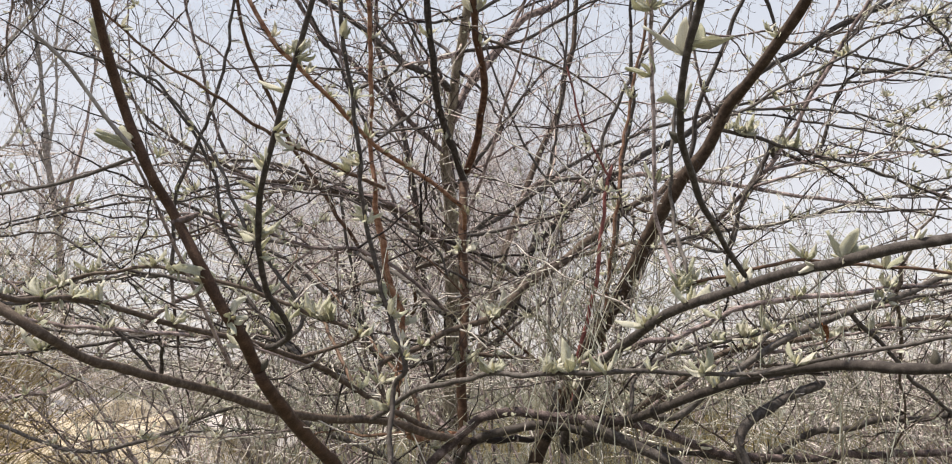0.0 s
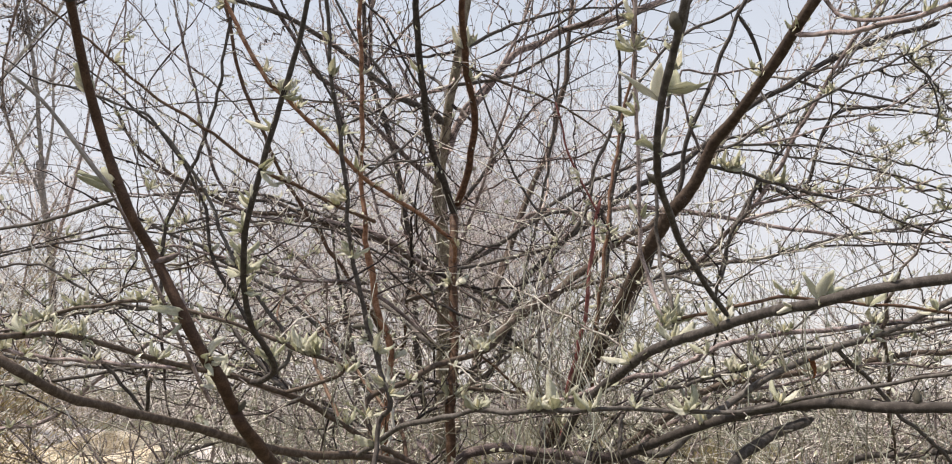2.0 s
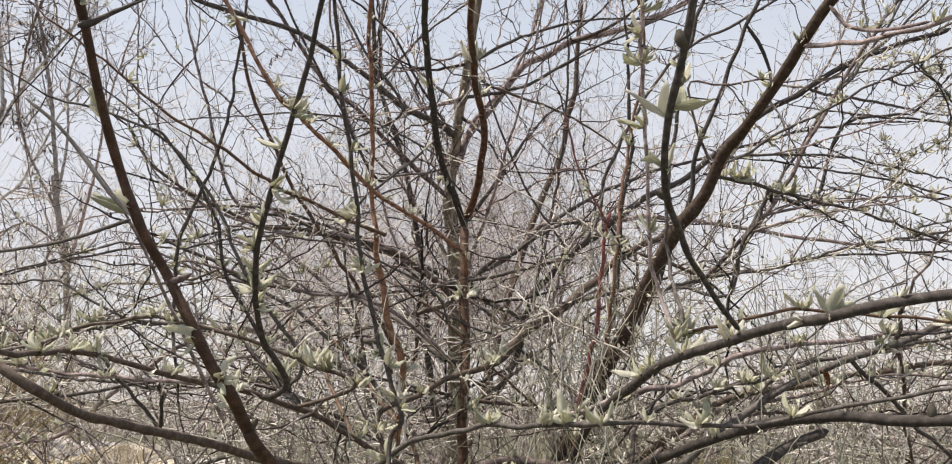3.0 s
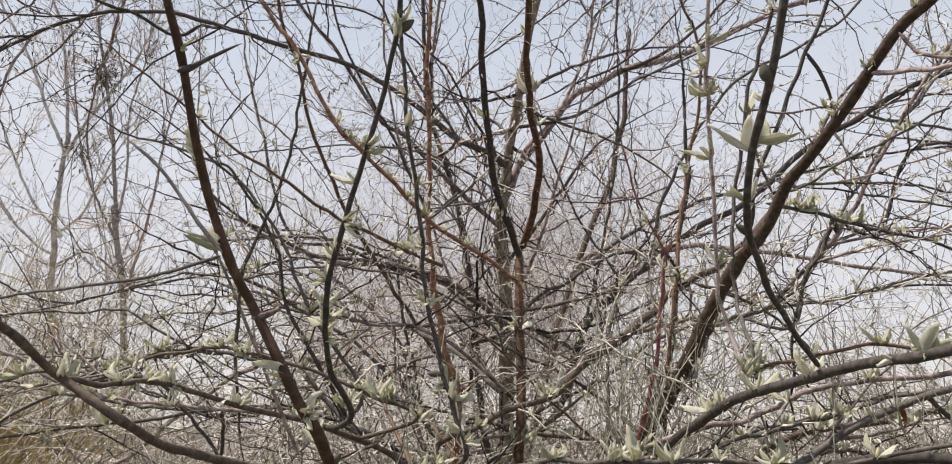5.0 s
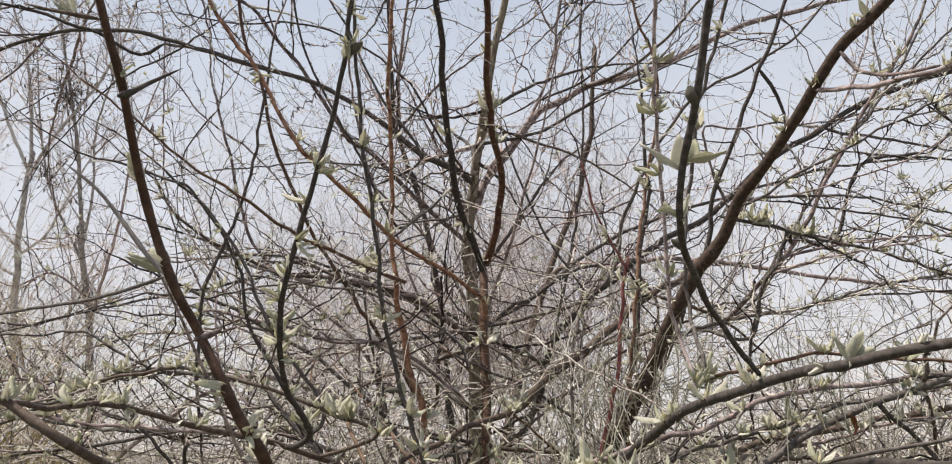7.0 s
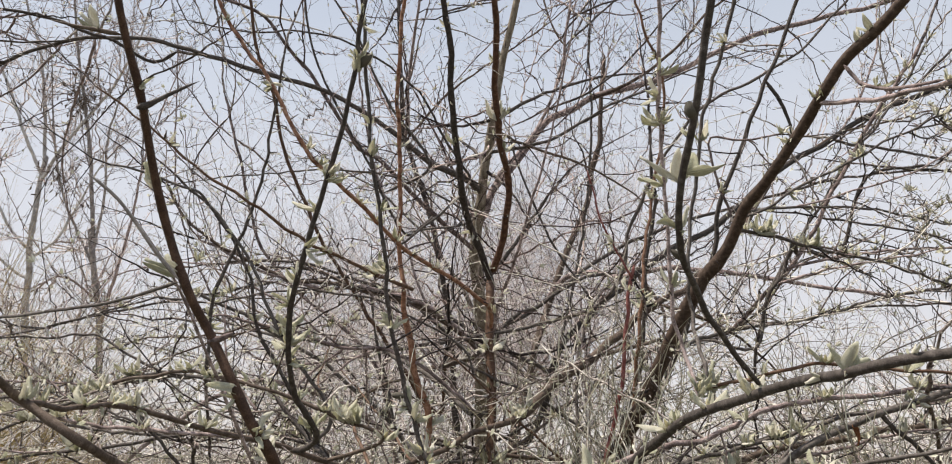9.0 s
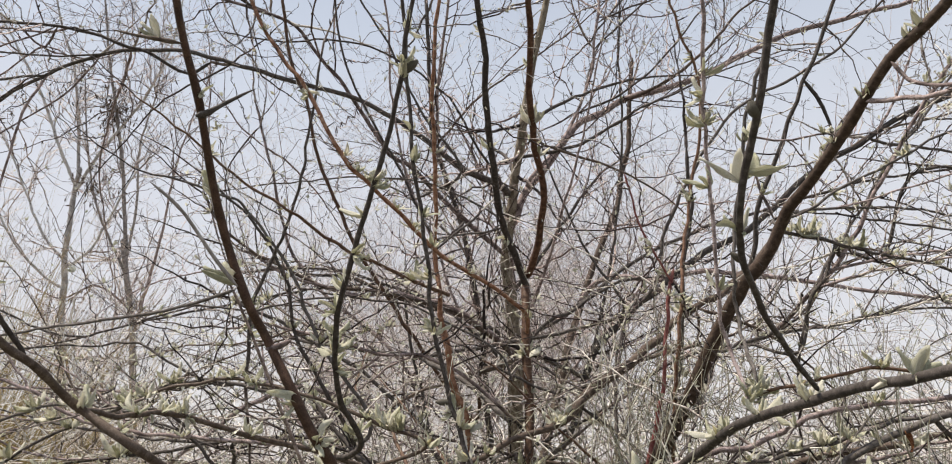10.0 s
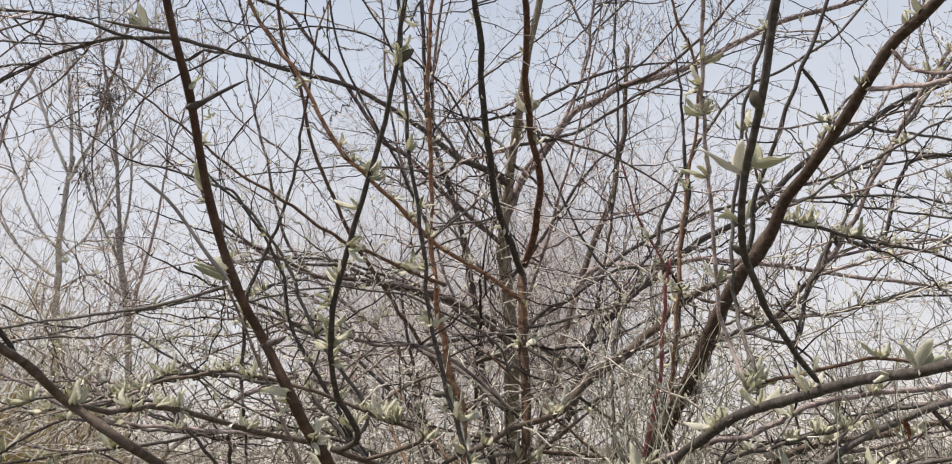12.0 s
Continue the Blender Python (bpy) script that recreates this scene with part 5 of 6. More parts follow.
rosette(mid_left, (-0.455, 0.876, 1.565), 0.0230, 4, (0.5, -0.2, -0.3), 0.5)
rosette(low_left, (-0.416, 0.593, 1.557), 0.0357, 5, (0.2, -0.2, 1), 0.5)
rosette(orange_diagonal, (-0.378, 1.246, 2.085), 0.0384, 5, (0, 0, 1), 0.9)
rosette(orange_diagonal, (-0.341, 1.282, 2.048), 0.0389, 5, (0, 0, 1), 0.9)
rosette(orange_diagonal, (-0.260, 1.396, 1.982), 0.0405, 5, (0, 0, 1), 0.9)
rosette(twig_26, (-0.314, 1.308, 1.582), 0.0608, 5, (0, -0.3, 1), 0.8)
rosette(twig_13, (-0.342, 2.011, 1.617), 0.0507, 5, (0, -0.3, 1), 0.8)
rosette(twig_9, (-0.426, 1.619, 1.552), 0.0507, 5, (0, -0.3, 1), 0.8)
dead_leaf(twig_23, (0.608, 1.269, 1.564), 0.03)
rosette(mid_left, (-0.463, 0.833, 1.568), 0.0310, 4, (0.1, -0.3, 1), 0.9)
rosette(twig_35, (-0.226, 1.092, 1.556), 0.0448, 4, (0.1, -0.3, 1), 0.9)
rosette(orange_shoot, (-0.188, 1.610, 1.612), 0.0373, 4, (0.1, -0.3, 1), 0.9)
rosette(s_twig, (-0.247, 0.809, 1.645), 0.0344, 4, (0.1, -0.3, 1), 0.9)
rosette(twig_35, (-0.444, 1.047, 1.628), 0.0310, 4, (0.1, -0.3, 1), 0.9)
rosette(inner_limb, (0.040, 1.512, 1.613), 0.0517, 4, (0.1, -0.3, 1), 0.9)
rosette(twig_24, (0.305, 1.001, 1.604), 0.0344, 4, (0.1, -0.3, 1), 0.9)
rosette(twig_43, (0.519, 1.390, 1.543), 0.0448, 4, (0.1, -0.3, 1), 0.9)
rosette(twig_43, (0.552, 1.391, 1.552), 0.0410, 4, (0.1, -0.3, 1), 0.9)
rosette(right_spray_a, (0.537, 1.397, 1.947), 0.0517, 4, (0.1, -0.3, 1), 0.9)
rosette(twig_19, (0.773, 1.427, 2.125), 0.0388, 4, (0.1, -0.3, 1), 0.9)
rosette(twig_44, (0.731, 1.284, 1.623), 0.0413, 4, (0.1, -0.3, 1), 0.9)
rosette(orange_diagonal, (-0.326, 1.297, 2.033), 0.0442, 4, (0.1, -0.3, 1), 0.9)
rosette(orange_diagonal, (-0.357, 1.267, 2.064), 0.0375, 4, (0.1, -0.3, 1), 0.9)
rosette(orange_diagonal, (-0.227, 1.443, 1.954), 0.0431, 4, (0.1, -0.3, 1), 0.9)
rosette(fine_shoot, (-0.177, 0.824, 2.026), 0.0310, 4, (0.1, -0.3, 1), 0.9)
rosette(centre_stem, (-0.028, 1.721, 1.648), 0.0390, 4, (0.1, -0.3, 1), 0.9)
rosette(back_twig, (0.319, 1.593, 1.849), 0.0388, 4, (0.1, -0.3, 1), 0.9)
rosette(right_spray_a, (0.635, 1.441, 1.936), 0.0431, 4, (0.1, -0.3, 1), 0.9)
rosette(twig_45, (-0.807, 1.342, 1.621), 0.0517, 4, (0.1, -0.3, 1), 0.9)
rosette(inner_limb, (-0.148, 1.396, 1.509), 0.0448, 4, (0.1, -0.3, 1), 0.9)
rosette(twig_35, (-0.226, 1.092, 1.556), 0.0448, 4, (0.1, -0.3, 1), 0.9)
rosette(twig_43, (0.560, 1.391, 1.554), 0.0522, 4, (0.1, -0.3, 1), 0.9)
rosette(twig_24, (0.299, 1.007, 1.602), 0.0287, 4, (0.1, -0.3, 1), 0.9)
rosette(right_spray_a, (0.552, 1.402, 1.946), 0.0482, 4, (0.1, -0.3, 1), 0.9)
rosette(twig_0, (0.273, 1.459, 1.840), 0.0474, 4, (0.1, -0.3, 1), 0.9)
rosette(twig_45, (-0.889, 1.337, 1.610), 0.0442, 4, (0.1, -0.3, 1), 0.9)
rosette(mid_left, (-0.458, 0.759, 1.563), 0.0344, 4, (0.1, -0.3, 1), 0.9)
rosette(twig_45, (-0.709, 1.342, 1.654), 0.0344, 4, (0.1, -0.3, 1), 0.9)
rosette(s_twig, (-0.256, 0.971, 1.549), 0.0413, 4, (0.1, -0.3, 1), 0.9)
rosette(mid_left, (-0.349, 1.065, 1.529), 0.0362, 4, (0.1, -0.3, 1), 0.9)
rosette(twig_35, (-0.238, 1.089, 1.561), 0.0448, 4, (0.1, -0.3, 1), 0.9)
rosette(orange_shoot, (-0.185, 1.627, 1.539), 0.0482, 4, (0.1, -0.3, 1), 0.9)
rosette(inner_limb, (-0.108, 1.412, 1.538), 0.0410, 4, (0.1, -0.3, 1), 0.9)
rosette(twig_44, (0.132, 1.268, 1.472), 0.0442, 4, (0.1, -0.3, 1), 0.9)
rosette(near_right, (0.246, 0.992, 1.550), 0.0402, 4, (0.1, -0.3, 1), 0.9)
rosette(inner_twig, (0.299, 1.006, 1.600), 0.0310, 4, (0.1, -0.3, 1), 0.9)
rosette(twig_43, (0.459, 1.388, 1.528), 0.0474, 4, (0.1, -0.3, 1), 0.9)
rosette(twig_43, (0.556, 1.391, 1.553), 0.0448, 4, (0.1, -0.3, 1), 0.9)
rosette(right_spray_a, (0.504, 1.385, 1.948), 0.0373, 4, (0.1, -0.3, 1), 0.9)
rosette(twig_18, (0.603, 1.396, 2.169), 0.0321, 4, (0.1, -0.3, 1), 0.9)
rosette(right_limb, (0.503, 1.248, 2.010), 0.0310, 4, (0.1, -0.3, 1), 0.9)
rosette(centre_arm, (-0.004, 1.495, 2.259), 0.0431, 4, (0.1, -0.3, 1), 0.9)
rosette(centre_arm, (-0.009, 1.394, 2.363), 0.0388, 4, (0.1, -0.3, 1), 0.9)
rosette(orange_diagonal, (-0.260, 1.396, 1.982), 0.0431, 4, (0.1, -0.3, 1), 0.9)
rosette(orange_shoot, (-0.206, 1.440, 2.166), 0.0344, 4, (0.1, -0.3, 1), 0.9)
rosette(s_twig, (-0.180, 0.681, 1.802), 0.0276, 4, (0.1, -0.3, 1), 0.9)
rosette(s_twig, (-0.142, 0.620, 1.909), 0.0215, 4, (0.1, -0.3, 1), 0.9)
rosette(left_spray_c, (-0.269, 1.436, 1.880), 0.0627, 4, (-0.29, -0.35, 0.64), 0.9)
rosette(s_twig, (-0.244, 0.795, 1.656), 0.0309, 4, (0.01, -0.35, 0.87), 0.9)
rosette(twig_35, (-0.223, 1.093, 1.554), 0.0477, 4, (-0.07, -0.35, 0.6), 0.9)
rosette(twig_35, (-0.244, 1.088, 1.564), 0.0443, 4, (-0.04, -0.35, 0.58), 0.9)
rosette(twig_35, (-0.180, 1.104, 1.535), 0.0450, 4, (0.52, -0.35, 0.43), 0.9)
rosette(twig_13, (-0.227, 1.883, 1.486), 0.0841, 4, (0.01, -0.35, 0.94), 0.9)
rosette(inner_limb, (-0.174, 1.365, 1.456), 0.0662, 4, (-0.11, -0.35, 0.74), 0.9)
rosette(centre_stem, (-0.032, 1.692, 1.481), 0.0821, 4, (0.33, -0.35, 0.82), 0.9)
rosette(cross_branch, (0.023, 0.960, 1.481), 0.0428, 4, (0.13, -0.35, 0.85), 0.9)
rosette(cross_branch, (0.092, 0.910, 1.481), 0.0512, 4, (0.36, -0.35, 0.83), 0.9)
rosette(twig_0, (0.208, 1.548, 1.448), 0.0751, 4, (-0.02, -0.35, 0.83), 0.9)
rosette(inner_limb, (0.035, 1.509, 1.590), 0.0586, 4, (-0.3, -0.35, 1.11), 0.9)
rosette(twig_40, (0.366, 1.803, 1.874), 0.0700, 4, (-0.07, -0.35, 0.89), 0.9)
rosette(inner_twig, (0.298, 1.008, 1.607), 0.0440, 4, (0.35, -0.35, 0.76), 0.9)
rosette(pale_twig, (0.272, 0.972, 1.588), 0.0377, 4, (0.27, -0.35, 0.67), 0.9)
rosette(centre_stem, (-0.027, 1.739, 1.750), 0.0675, 4, (-0.55, -0.35, 0.89), 0.9)
rosette(fine_shoot, (-0.150, 0.957, 1.684), 0.0372, 4, (0.02, -0.35, 0.76), 0.9)
rosette(cross_branch, (0.280, 0.892, 1.482), 0.0433, 4, (-0.29, -0.35, 1.01), 0.9)
rosette(twig_31, (0.490, 1.577, 1.482), 0.0643, 4, (-0.34, -0.35, 1.05), 0.9)
rosette(orange_shoot, (-0.169, 1.620, 1.582), 0.0566, 4, (0.38, -0.35, 1.0), 0.9)
rosette(cross_branch, (0.162, 0.896, 1.484), 0.0391, 4, (-0.09, -0.35, 0.93), 0.9)
rosette(twig_45, (-0.810, 1.342, 1.619), 0.0547, 4, (0.1, -0.35, 0.79), 0.9)
rosette(twig_45, (-0.721, 1.342, 1.651), 0.0495, 4, (-0.09, -0.35, 0.96), 0.9)
rosette(twig_35, (-0.474, 1.044, 1.629), 0.0405, 4, (-0.08, -0.35, 0.88), 0.9)
rosette(twig_32, (-0.521, 1.820, 1.544), 0.0812, 4, (0.05, -0.35, 0.8), 0.9)
rosette(twig_26, (-0.409, 1.273, 1.728), 0.0445, 4, (0.19, -0.35, 0.87), 0.9)
rosette(twig_45, (-0.975, 1.330, 1.608), 0.0568, 4, (-0.29, -0.35, 0.69), 0.9)
rosette(twig_47, (-1.045, 1.539, 1.584), 0.0597, 4, (0.07, -0.35, 0.7), 0.9)
rosette(twig_31, (0.599, 1.569, 1.525), 0.0701, 4, (-0.17, -0.35, 0.69), 0.9)
rosette(cross_branch, (0.365, 0.830, 1.493), 0.0371, 4, (-0.14, -0.35, 1.04), 0.9)
rosette(twig_31, (0.751, 1.565, 1.551), 0.0668, 4, (-0.13, -0.35, 0.46), 0.9)
rosette(twig_45, (-0.907, 1.335, 1.613), 0.0570, 4, (-0.28, -0.35, 1.4), 0.9)
rosette(twig_46, (-0.914, 1.447, 1.583), 0.0591, 4, (-0.21, -0.35, 0.76), 0.9)
rosette(left_spray_e, (-1.247, 1.770, 1.616), 0.0657, 4, (-0.31, -0.35, 0.69), 0.9)
rosette(twig_35, (-0.603, 1.039, 1.606), 0.0386, 4, (0.07, -0.35, 0.57), 0.9)
rosette(mid_left, (-0.456, 0.873, 1.565), 0.0340, 4, (-0.49, -0.35, 0.59), 0.9)
rosette(twig_32, (-1.090, 1.825, 1.519), 0.0745, 4, (0.03, -0.35, 0.81), 0.9)
rosette(mid_left, (-0.411, 0.985, 1.546), 0.0384, 4, (0.05, -0.35, 1.55), 0.9)
rosette(twig_47, (-1.181, 1.545, 1.516), 0.0574, 4, (0.16, -0.35, 1.09), 0.9)
rosette(twig_15, (0.341, 1.774, 1.621), 0.0659, 4, (0.18, -0.35, 0.77), 0.9)
rosette(twig_44, (0.563, 1.272, 1.606), 0.0425, 4, (0.22, -0.35, 1.06), 0.9)
rosette(twig_43, (0.511, 1.389, 1.541), 0.0516, 4, (0.17, -0.35, 0.68), 0.9)
lone_bud(near_twig, (0.159, 0.460, 1.757), 0.0140, (-0.3, -0.55, 0.75), 1.6)
lone_bud(fine_shoot, (-0.128, 0.980, 1.587), 0.0200, (-1, 0, 0.1))
lone_bud(near_twig, (0.1660, 0.5620, 1.6732), 0.0138, (-0.7092, -0.2690, 0.6174))
lone_bud(s_twig, (-0.143, 0.623, 1.905), 0.0204, (0.8, -0.2, 0.5))
lone_bud(right_low, (0.487, 0.779, 1.506), 0.0192, (0, -0.2, 1))
lone_bud(left_shoot, (-0.184, 0.575, 1.515), 0.0125, (0.6, -0.4, 0.6))
seed_clump(dark_tree, (-6.91, 10.21, 6.91), 30)
seed_clump(dark_tree, (-7.01, 10.13, 7.13), 30)
seed_clump(dark_tree, (-6.74, 10.19, 7.03), 30)
seed_clump(dark_tree, (-7.34, 9.92, 7.68), 9)
seed_clump(dark_tree, (-8.57, 10.02, 7.00), 9)
seed_clump(dark_tree, (-6.09, 10.12, 7.44), 9)
seed_clump(dark_tree, (-8.38, 9.91, 7.39), 9)
seed_clump(dark_tree, (-7.28, 10.54, 5.80), 30)


def clothe(owner, seed, density, reach, level, twig_mat, **kw):
    """All side twigs of a shrub, joined, and their buds."""
    rng = np.random.default_rng(seed)
    soup, buds = Soup(), Soup()
    for path, rad, twigs, belongs in ENDS.values():
        if belongs is owner and twigs > 0:
            sprout(soup, buds, rng, path, rad, density * twigs, reach, level, **{k: q for k, q in kw.items() if k != "stubs"})
        if belongs is owner:
            # stubby spurs with buds along the limb itself
            run = np.linalg.norm(np.diff(path, axis=0), axis=1).sum()
            for _ in range(rng.poisson(kw["stubs"] * run if path[:, 1].min() > 0.7 else 6 * run)):
                i = int(rng.integers(1, len(path) - 1))
                tan = unit(path[i + 1] - path[i - 1])
                e = unit(unit(np.cross(tan, rng.normal(0, 1, 3))) + tan * rng.uniform(-0.6, 0.6) + UP * 0.2)
                small = min(1.0, path[i][1] / 1.3) ** 1.5
                ln = rad[i] + kw["bud"] * rng.uniform(0.4, 2.2) * small
                tip = path[i] + e * ln
                soup.tube([path[i], path[i] + e * ln * 0.6, tip], np.array([1.9, 1.5, 0.7]) * 0.001 * small * kw.get("thin", 1.0), 4)
                if rng.random() < kw["budrate"] * 2:
                    fleck(buds, rng, tip, e, kw["bud"] * rng.uniform(0.4, 1.0) * min(1.0, 0.35 + 0.35 * path[i][1]), 3)
    child("twig_tangle", soup.mesh("twig_tangle", twig_mat), owner, "thin tangled twigs", "stuff")
    if buds.v:
        child("bud_scatter", buds.mesh("bud_scatter", BUD), owner, "tiny pale opening buds", "stuff")


def run_out(owner, seed):
    """Whips that carry on the free, cut-off ends of the limbs to a thin tip."""
    rng = np.random.default_rng(seed)
    soup = Soup()
    sample = {name: path[::6] for name, (path, _, _, belongs) in ENDS.items() if belongs is owner}
    for name, (path, rad, twigs, belongs) in ENDS.items():
        if belongs is not owner or twigs == 0:
            continue
        for tip, before, r in ((path[0], path[min(12, len(path) - 1)], rad[0]), (path[-1], path[max(-13, -len(path))], rad[-1])):
            near = min(float(np.linalg.norm(q - tip, axis=1).min()) for n, q in sample.items() if n != name)
            if tip[1] < 1.0 or tip[2] < 1.3 or near < 0.03 or r < 0.0012 or r > 0.008:
                continue
            d = unit(tip - before)
            ln = 60 * r + 0.1
            n = max(5, int(ln / 0.04))
            zig = unit(np.cross(d, rng.normal(0, 1, 3)))
            pts = [tip - d * 0.004]
            for k in range(n):
                d = unit(d + rng.normal(0, 0.08, 3) + UP * 0.02)
                pts.append(pts[-1] + unit(d + zig * (0.16 if k % 2 else -0.16)) * ln / n)
            rr = np.linspace(r, 0.0006, len(pts))
            soup.tube(pts, rr, 6)
            for q in range(1, len(pts)):
                knob(soup, rng, pts[q], zig * (1 if q % 2 else -1) + d * 0.8, rng.uniform(0.006, 0.016), max(rr[q], 0.001))
            sprout(soup, soup, rng, pts, rr, 5.0, 0.22, 0, seg=0.035, budrate=0.0, spurs=0.5)
    child("whip_tangle", soup.mesh("whip_tangle", TWIG), owner, "thin whips at the branch ends", "stuff")


def fill(owner, sources, count, seed, length, radius, way, loose, bark, droop=0.0):
    """Lesser branches that leave given limbs in a general way, each a part of its own."""
    rng = np.random.default_rng(seed)
    for _ in range(count):
        path, rad = ENDS[sources[int(rng.integers(len(sources)))].name][:2]
        i = int(rng.integers(len(path) // 5, len(path) - 1))
        d = unit(np.asarray(way, float) + rng.normal(0, loose, 3))
        ln = length * rng.uniform(0.55, 1.25)
        n = 9
        pts = [path[i]]
        curl = rng.normal(0, 0.05, 3)
        for k in range(n):
            d = unit(d + rng.normal(0, 0.11, 3) + curl + UP * (0.03 - droop * k / n))
            pts.append(pts[-1] + d * ln / n)
        if min(p[1] for p in pts) < 1.25:
            continue
        r = min(radius * rng.uniform(0.6, 1.3), rad[i] * 0.8)
        limb("branch", owner, bark[int(rng.integers(len(bark)))], r, 0.0011, [tuple(p) for p in pts], 1.0)


fill(tree, (trunk, limb_left, limb_up_left, stem_left), 9, 51, 1.5, 0.007, (-0.7, 0.0, 0.8), 0.45, (DARK, GREY, BROWN))
fill(tree, (trunk, limb_right, limb_up_right, stem_red, limb_right_low), 20, 52, 1.6, 0.007, (0.8, 0.0, 0.55), 0.45, (DARK, GREY, BROWN), 0.12)
fill(tree, (trunk, stem_red, stem_left, limb_up_left, limb_up_right), 16, 53, 1.6, 0.006, (0.0, 0.1, 1.0), 0.4, (DARK, GREY, BROWN))
fill(tree, (limb_left, limb_left_high, stem_far_left), 24, 54, 1.3, 0.005, (-0.8, 0.0, -0.12), 0.45, (GREY, DARK, GREY), 0.1)
fill(shrub, (right_limb, inner_limb, centre_stem, near_right), 12, 55, 1.0, 0.0045, (0.9, 0.35, 0.35), 0.4, (DARK, BROWN), 0.15)
fill(shrub, (centre_stem, mid_left, left_spray_d, low_left), 12, 56, 1.0, 0.0045, (-0.8, 0.4, 0.35), 0.4, (GREY, BROWN, RED), 0.1)
fill(shrub, (left_spray_d, left_spray_e, twig_45, twig_46, twig_32, twig_33, twig_34), 24, 57, 0.9, 0.0032, (-0.9, 0.15, 0.1), 0.4, (GREY, DARK, GREY), 0.15)
fill(shrub, (left_spray_a, left_spray_b, twig_10, twig_11, twig_36), 17, 59, 0.8, 0.0030, (-0.8, 0.2, 0.1), 0.45, (GREY, GREY, BROWN), 0.1)
fill(shrub, (right_spray_a, right_spray_b, right_spray_c, right_spray_d, twig_19, twig_20, twig_21), 20, 58, 0.9, 0.0032, (1.0, 0.25, 0.1), 0.3, (DARK, GREY, DARK), 0.12)
fill(shrub, (twig_30, twig_31, twig_43, twig_44, twig_42, twig_23), 20, 60, 0.8, 0.0034, (0.9, 0.2, 0.25), 0.4, (GREY, DARK, BROWN), 0.1)

clothe(shrub, 5, 7.6, 0.36, 1, TWIG, bud=0.014, seg=0.034, budrate=0.12, spurs=0.6, leaves=3, stubs=26)
clothe(tree, 6, 5.6, 0.62, 2, TREE_TWIG, bud=0.02, seg=0.052, budrate=0.07, thin=1.0, spurs=0.7, stubs=14)
run_out(shrub, 15)
run_out(tree, 16)
clothe(pale_tree, 7, 3.7, 1.3, 2, HAZED_TWIG, bud=0.085, seg=0.16, budrate=0.0, thin=1.8, spurs=0.55, stubs=5)
clothe(dark_tree, 8, 4.2, 1.2, 2, HAZED_TWIG, bud=0.085, seg=0.16, budrate=0.0, thin=1.8, spurs=0.6, stubs=6)


def leaf_out(owner, seed, rate):
    """Young leaf rosettes along the thinner limbs of the shrub."""
    rng = np.random.default_rng(seed)
    for name, (path, rad, twigs, belongs) in list(ENDS.items()):
        if belongs is not owner or path[:, 1].min() < 0.9:
            continue
        run = np.linalg.norm(np.diff(path, axis=0), axis=1).sum()
        for _ in range(rng.poisson(rate * run)):
            p = path[int(rng.integers(len(path) // 8, len(path)))]
            if abs(p[0]) > 0.85 * p[1] or p[2] < 1.25:
                continue
            aim = unit(UP * 0.8 + rng.normal(0, 0.6, 3) - np.array([0, 0.3, 0]))
            rosette(bpy.data.objects[name], p, rng.uniform(0.022, 0.042), int(rng.integers(2, 5)), aim, rng.uniform(0.5, 0.9))


leaf_out(shrub, 77, 4.6)


def low_tangle(owner):
    """Old crossing twigs in the lower part of the shrub, a loose mat of thin wood."""
    rng = np.random.default_rng(61)
    soup, buds = Soup(), Soup()
    for _ in range(1700):
        y = rng.uniform(2.1, 3.8)
        x = rng.normal(0.1, 0.62) * y
        if abs(x) > 1.0 * y:
            continue
        p = np.array([x, y, 1.2 + 0.1 * y + rng.normal(0, 0.09 if x < -0.15 * y else 0.13) * y])
        if p[2] < 0.6 or p[2] > 2.3 or (x < -0.36 * y and p[2] < 1.42 and rng.random() < 0.94) or (p[2] < 1.3 and rng.random() < 0.5):
            continue
        a = rng.uniform(0, 6.283)
        d = unit(np.array([math.cos(a) * 1.3, math.sin(a), rng.normal(0.12, 0.35)]))
        ln = rng.uniform(0.2, 0.75)
        n = max(4, int(ln / 0.06))
        pts = [p]
        curl = rng.normal(0, 0.07, 3)
        for _k in range(n):
            d = unit(d + rng.normal(0, 0.14, 3) + curl)
            pts.append(pts[-1] + d * ln / n)
        r = rng.uniform(0.0009, 0.0028)
        soup.tube(pts, np.linspace(r, r * 0.4, n + 1), 4)
        if rng.random() < (0.45 if x < 0 else 0.2):
            fleck(buds, rng, pts[-1], d, rng.uniform(0.01, 0.03), 4)
    child("dead_wood", soup.mesh("dead_wood", OLD_TWIG), owner, "tangled thin grey dead wood", "stuff")
    child("bud_scatter", buds.mesh("bud_scatter", BUD), owner, "tiny pale opening buds", "stuff")


low_tangle(shrub)


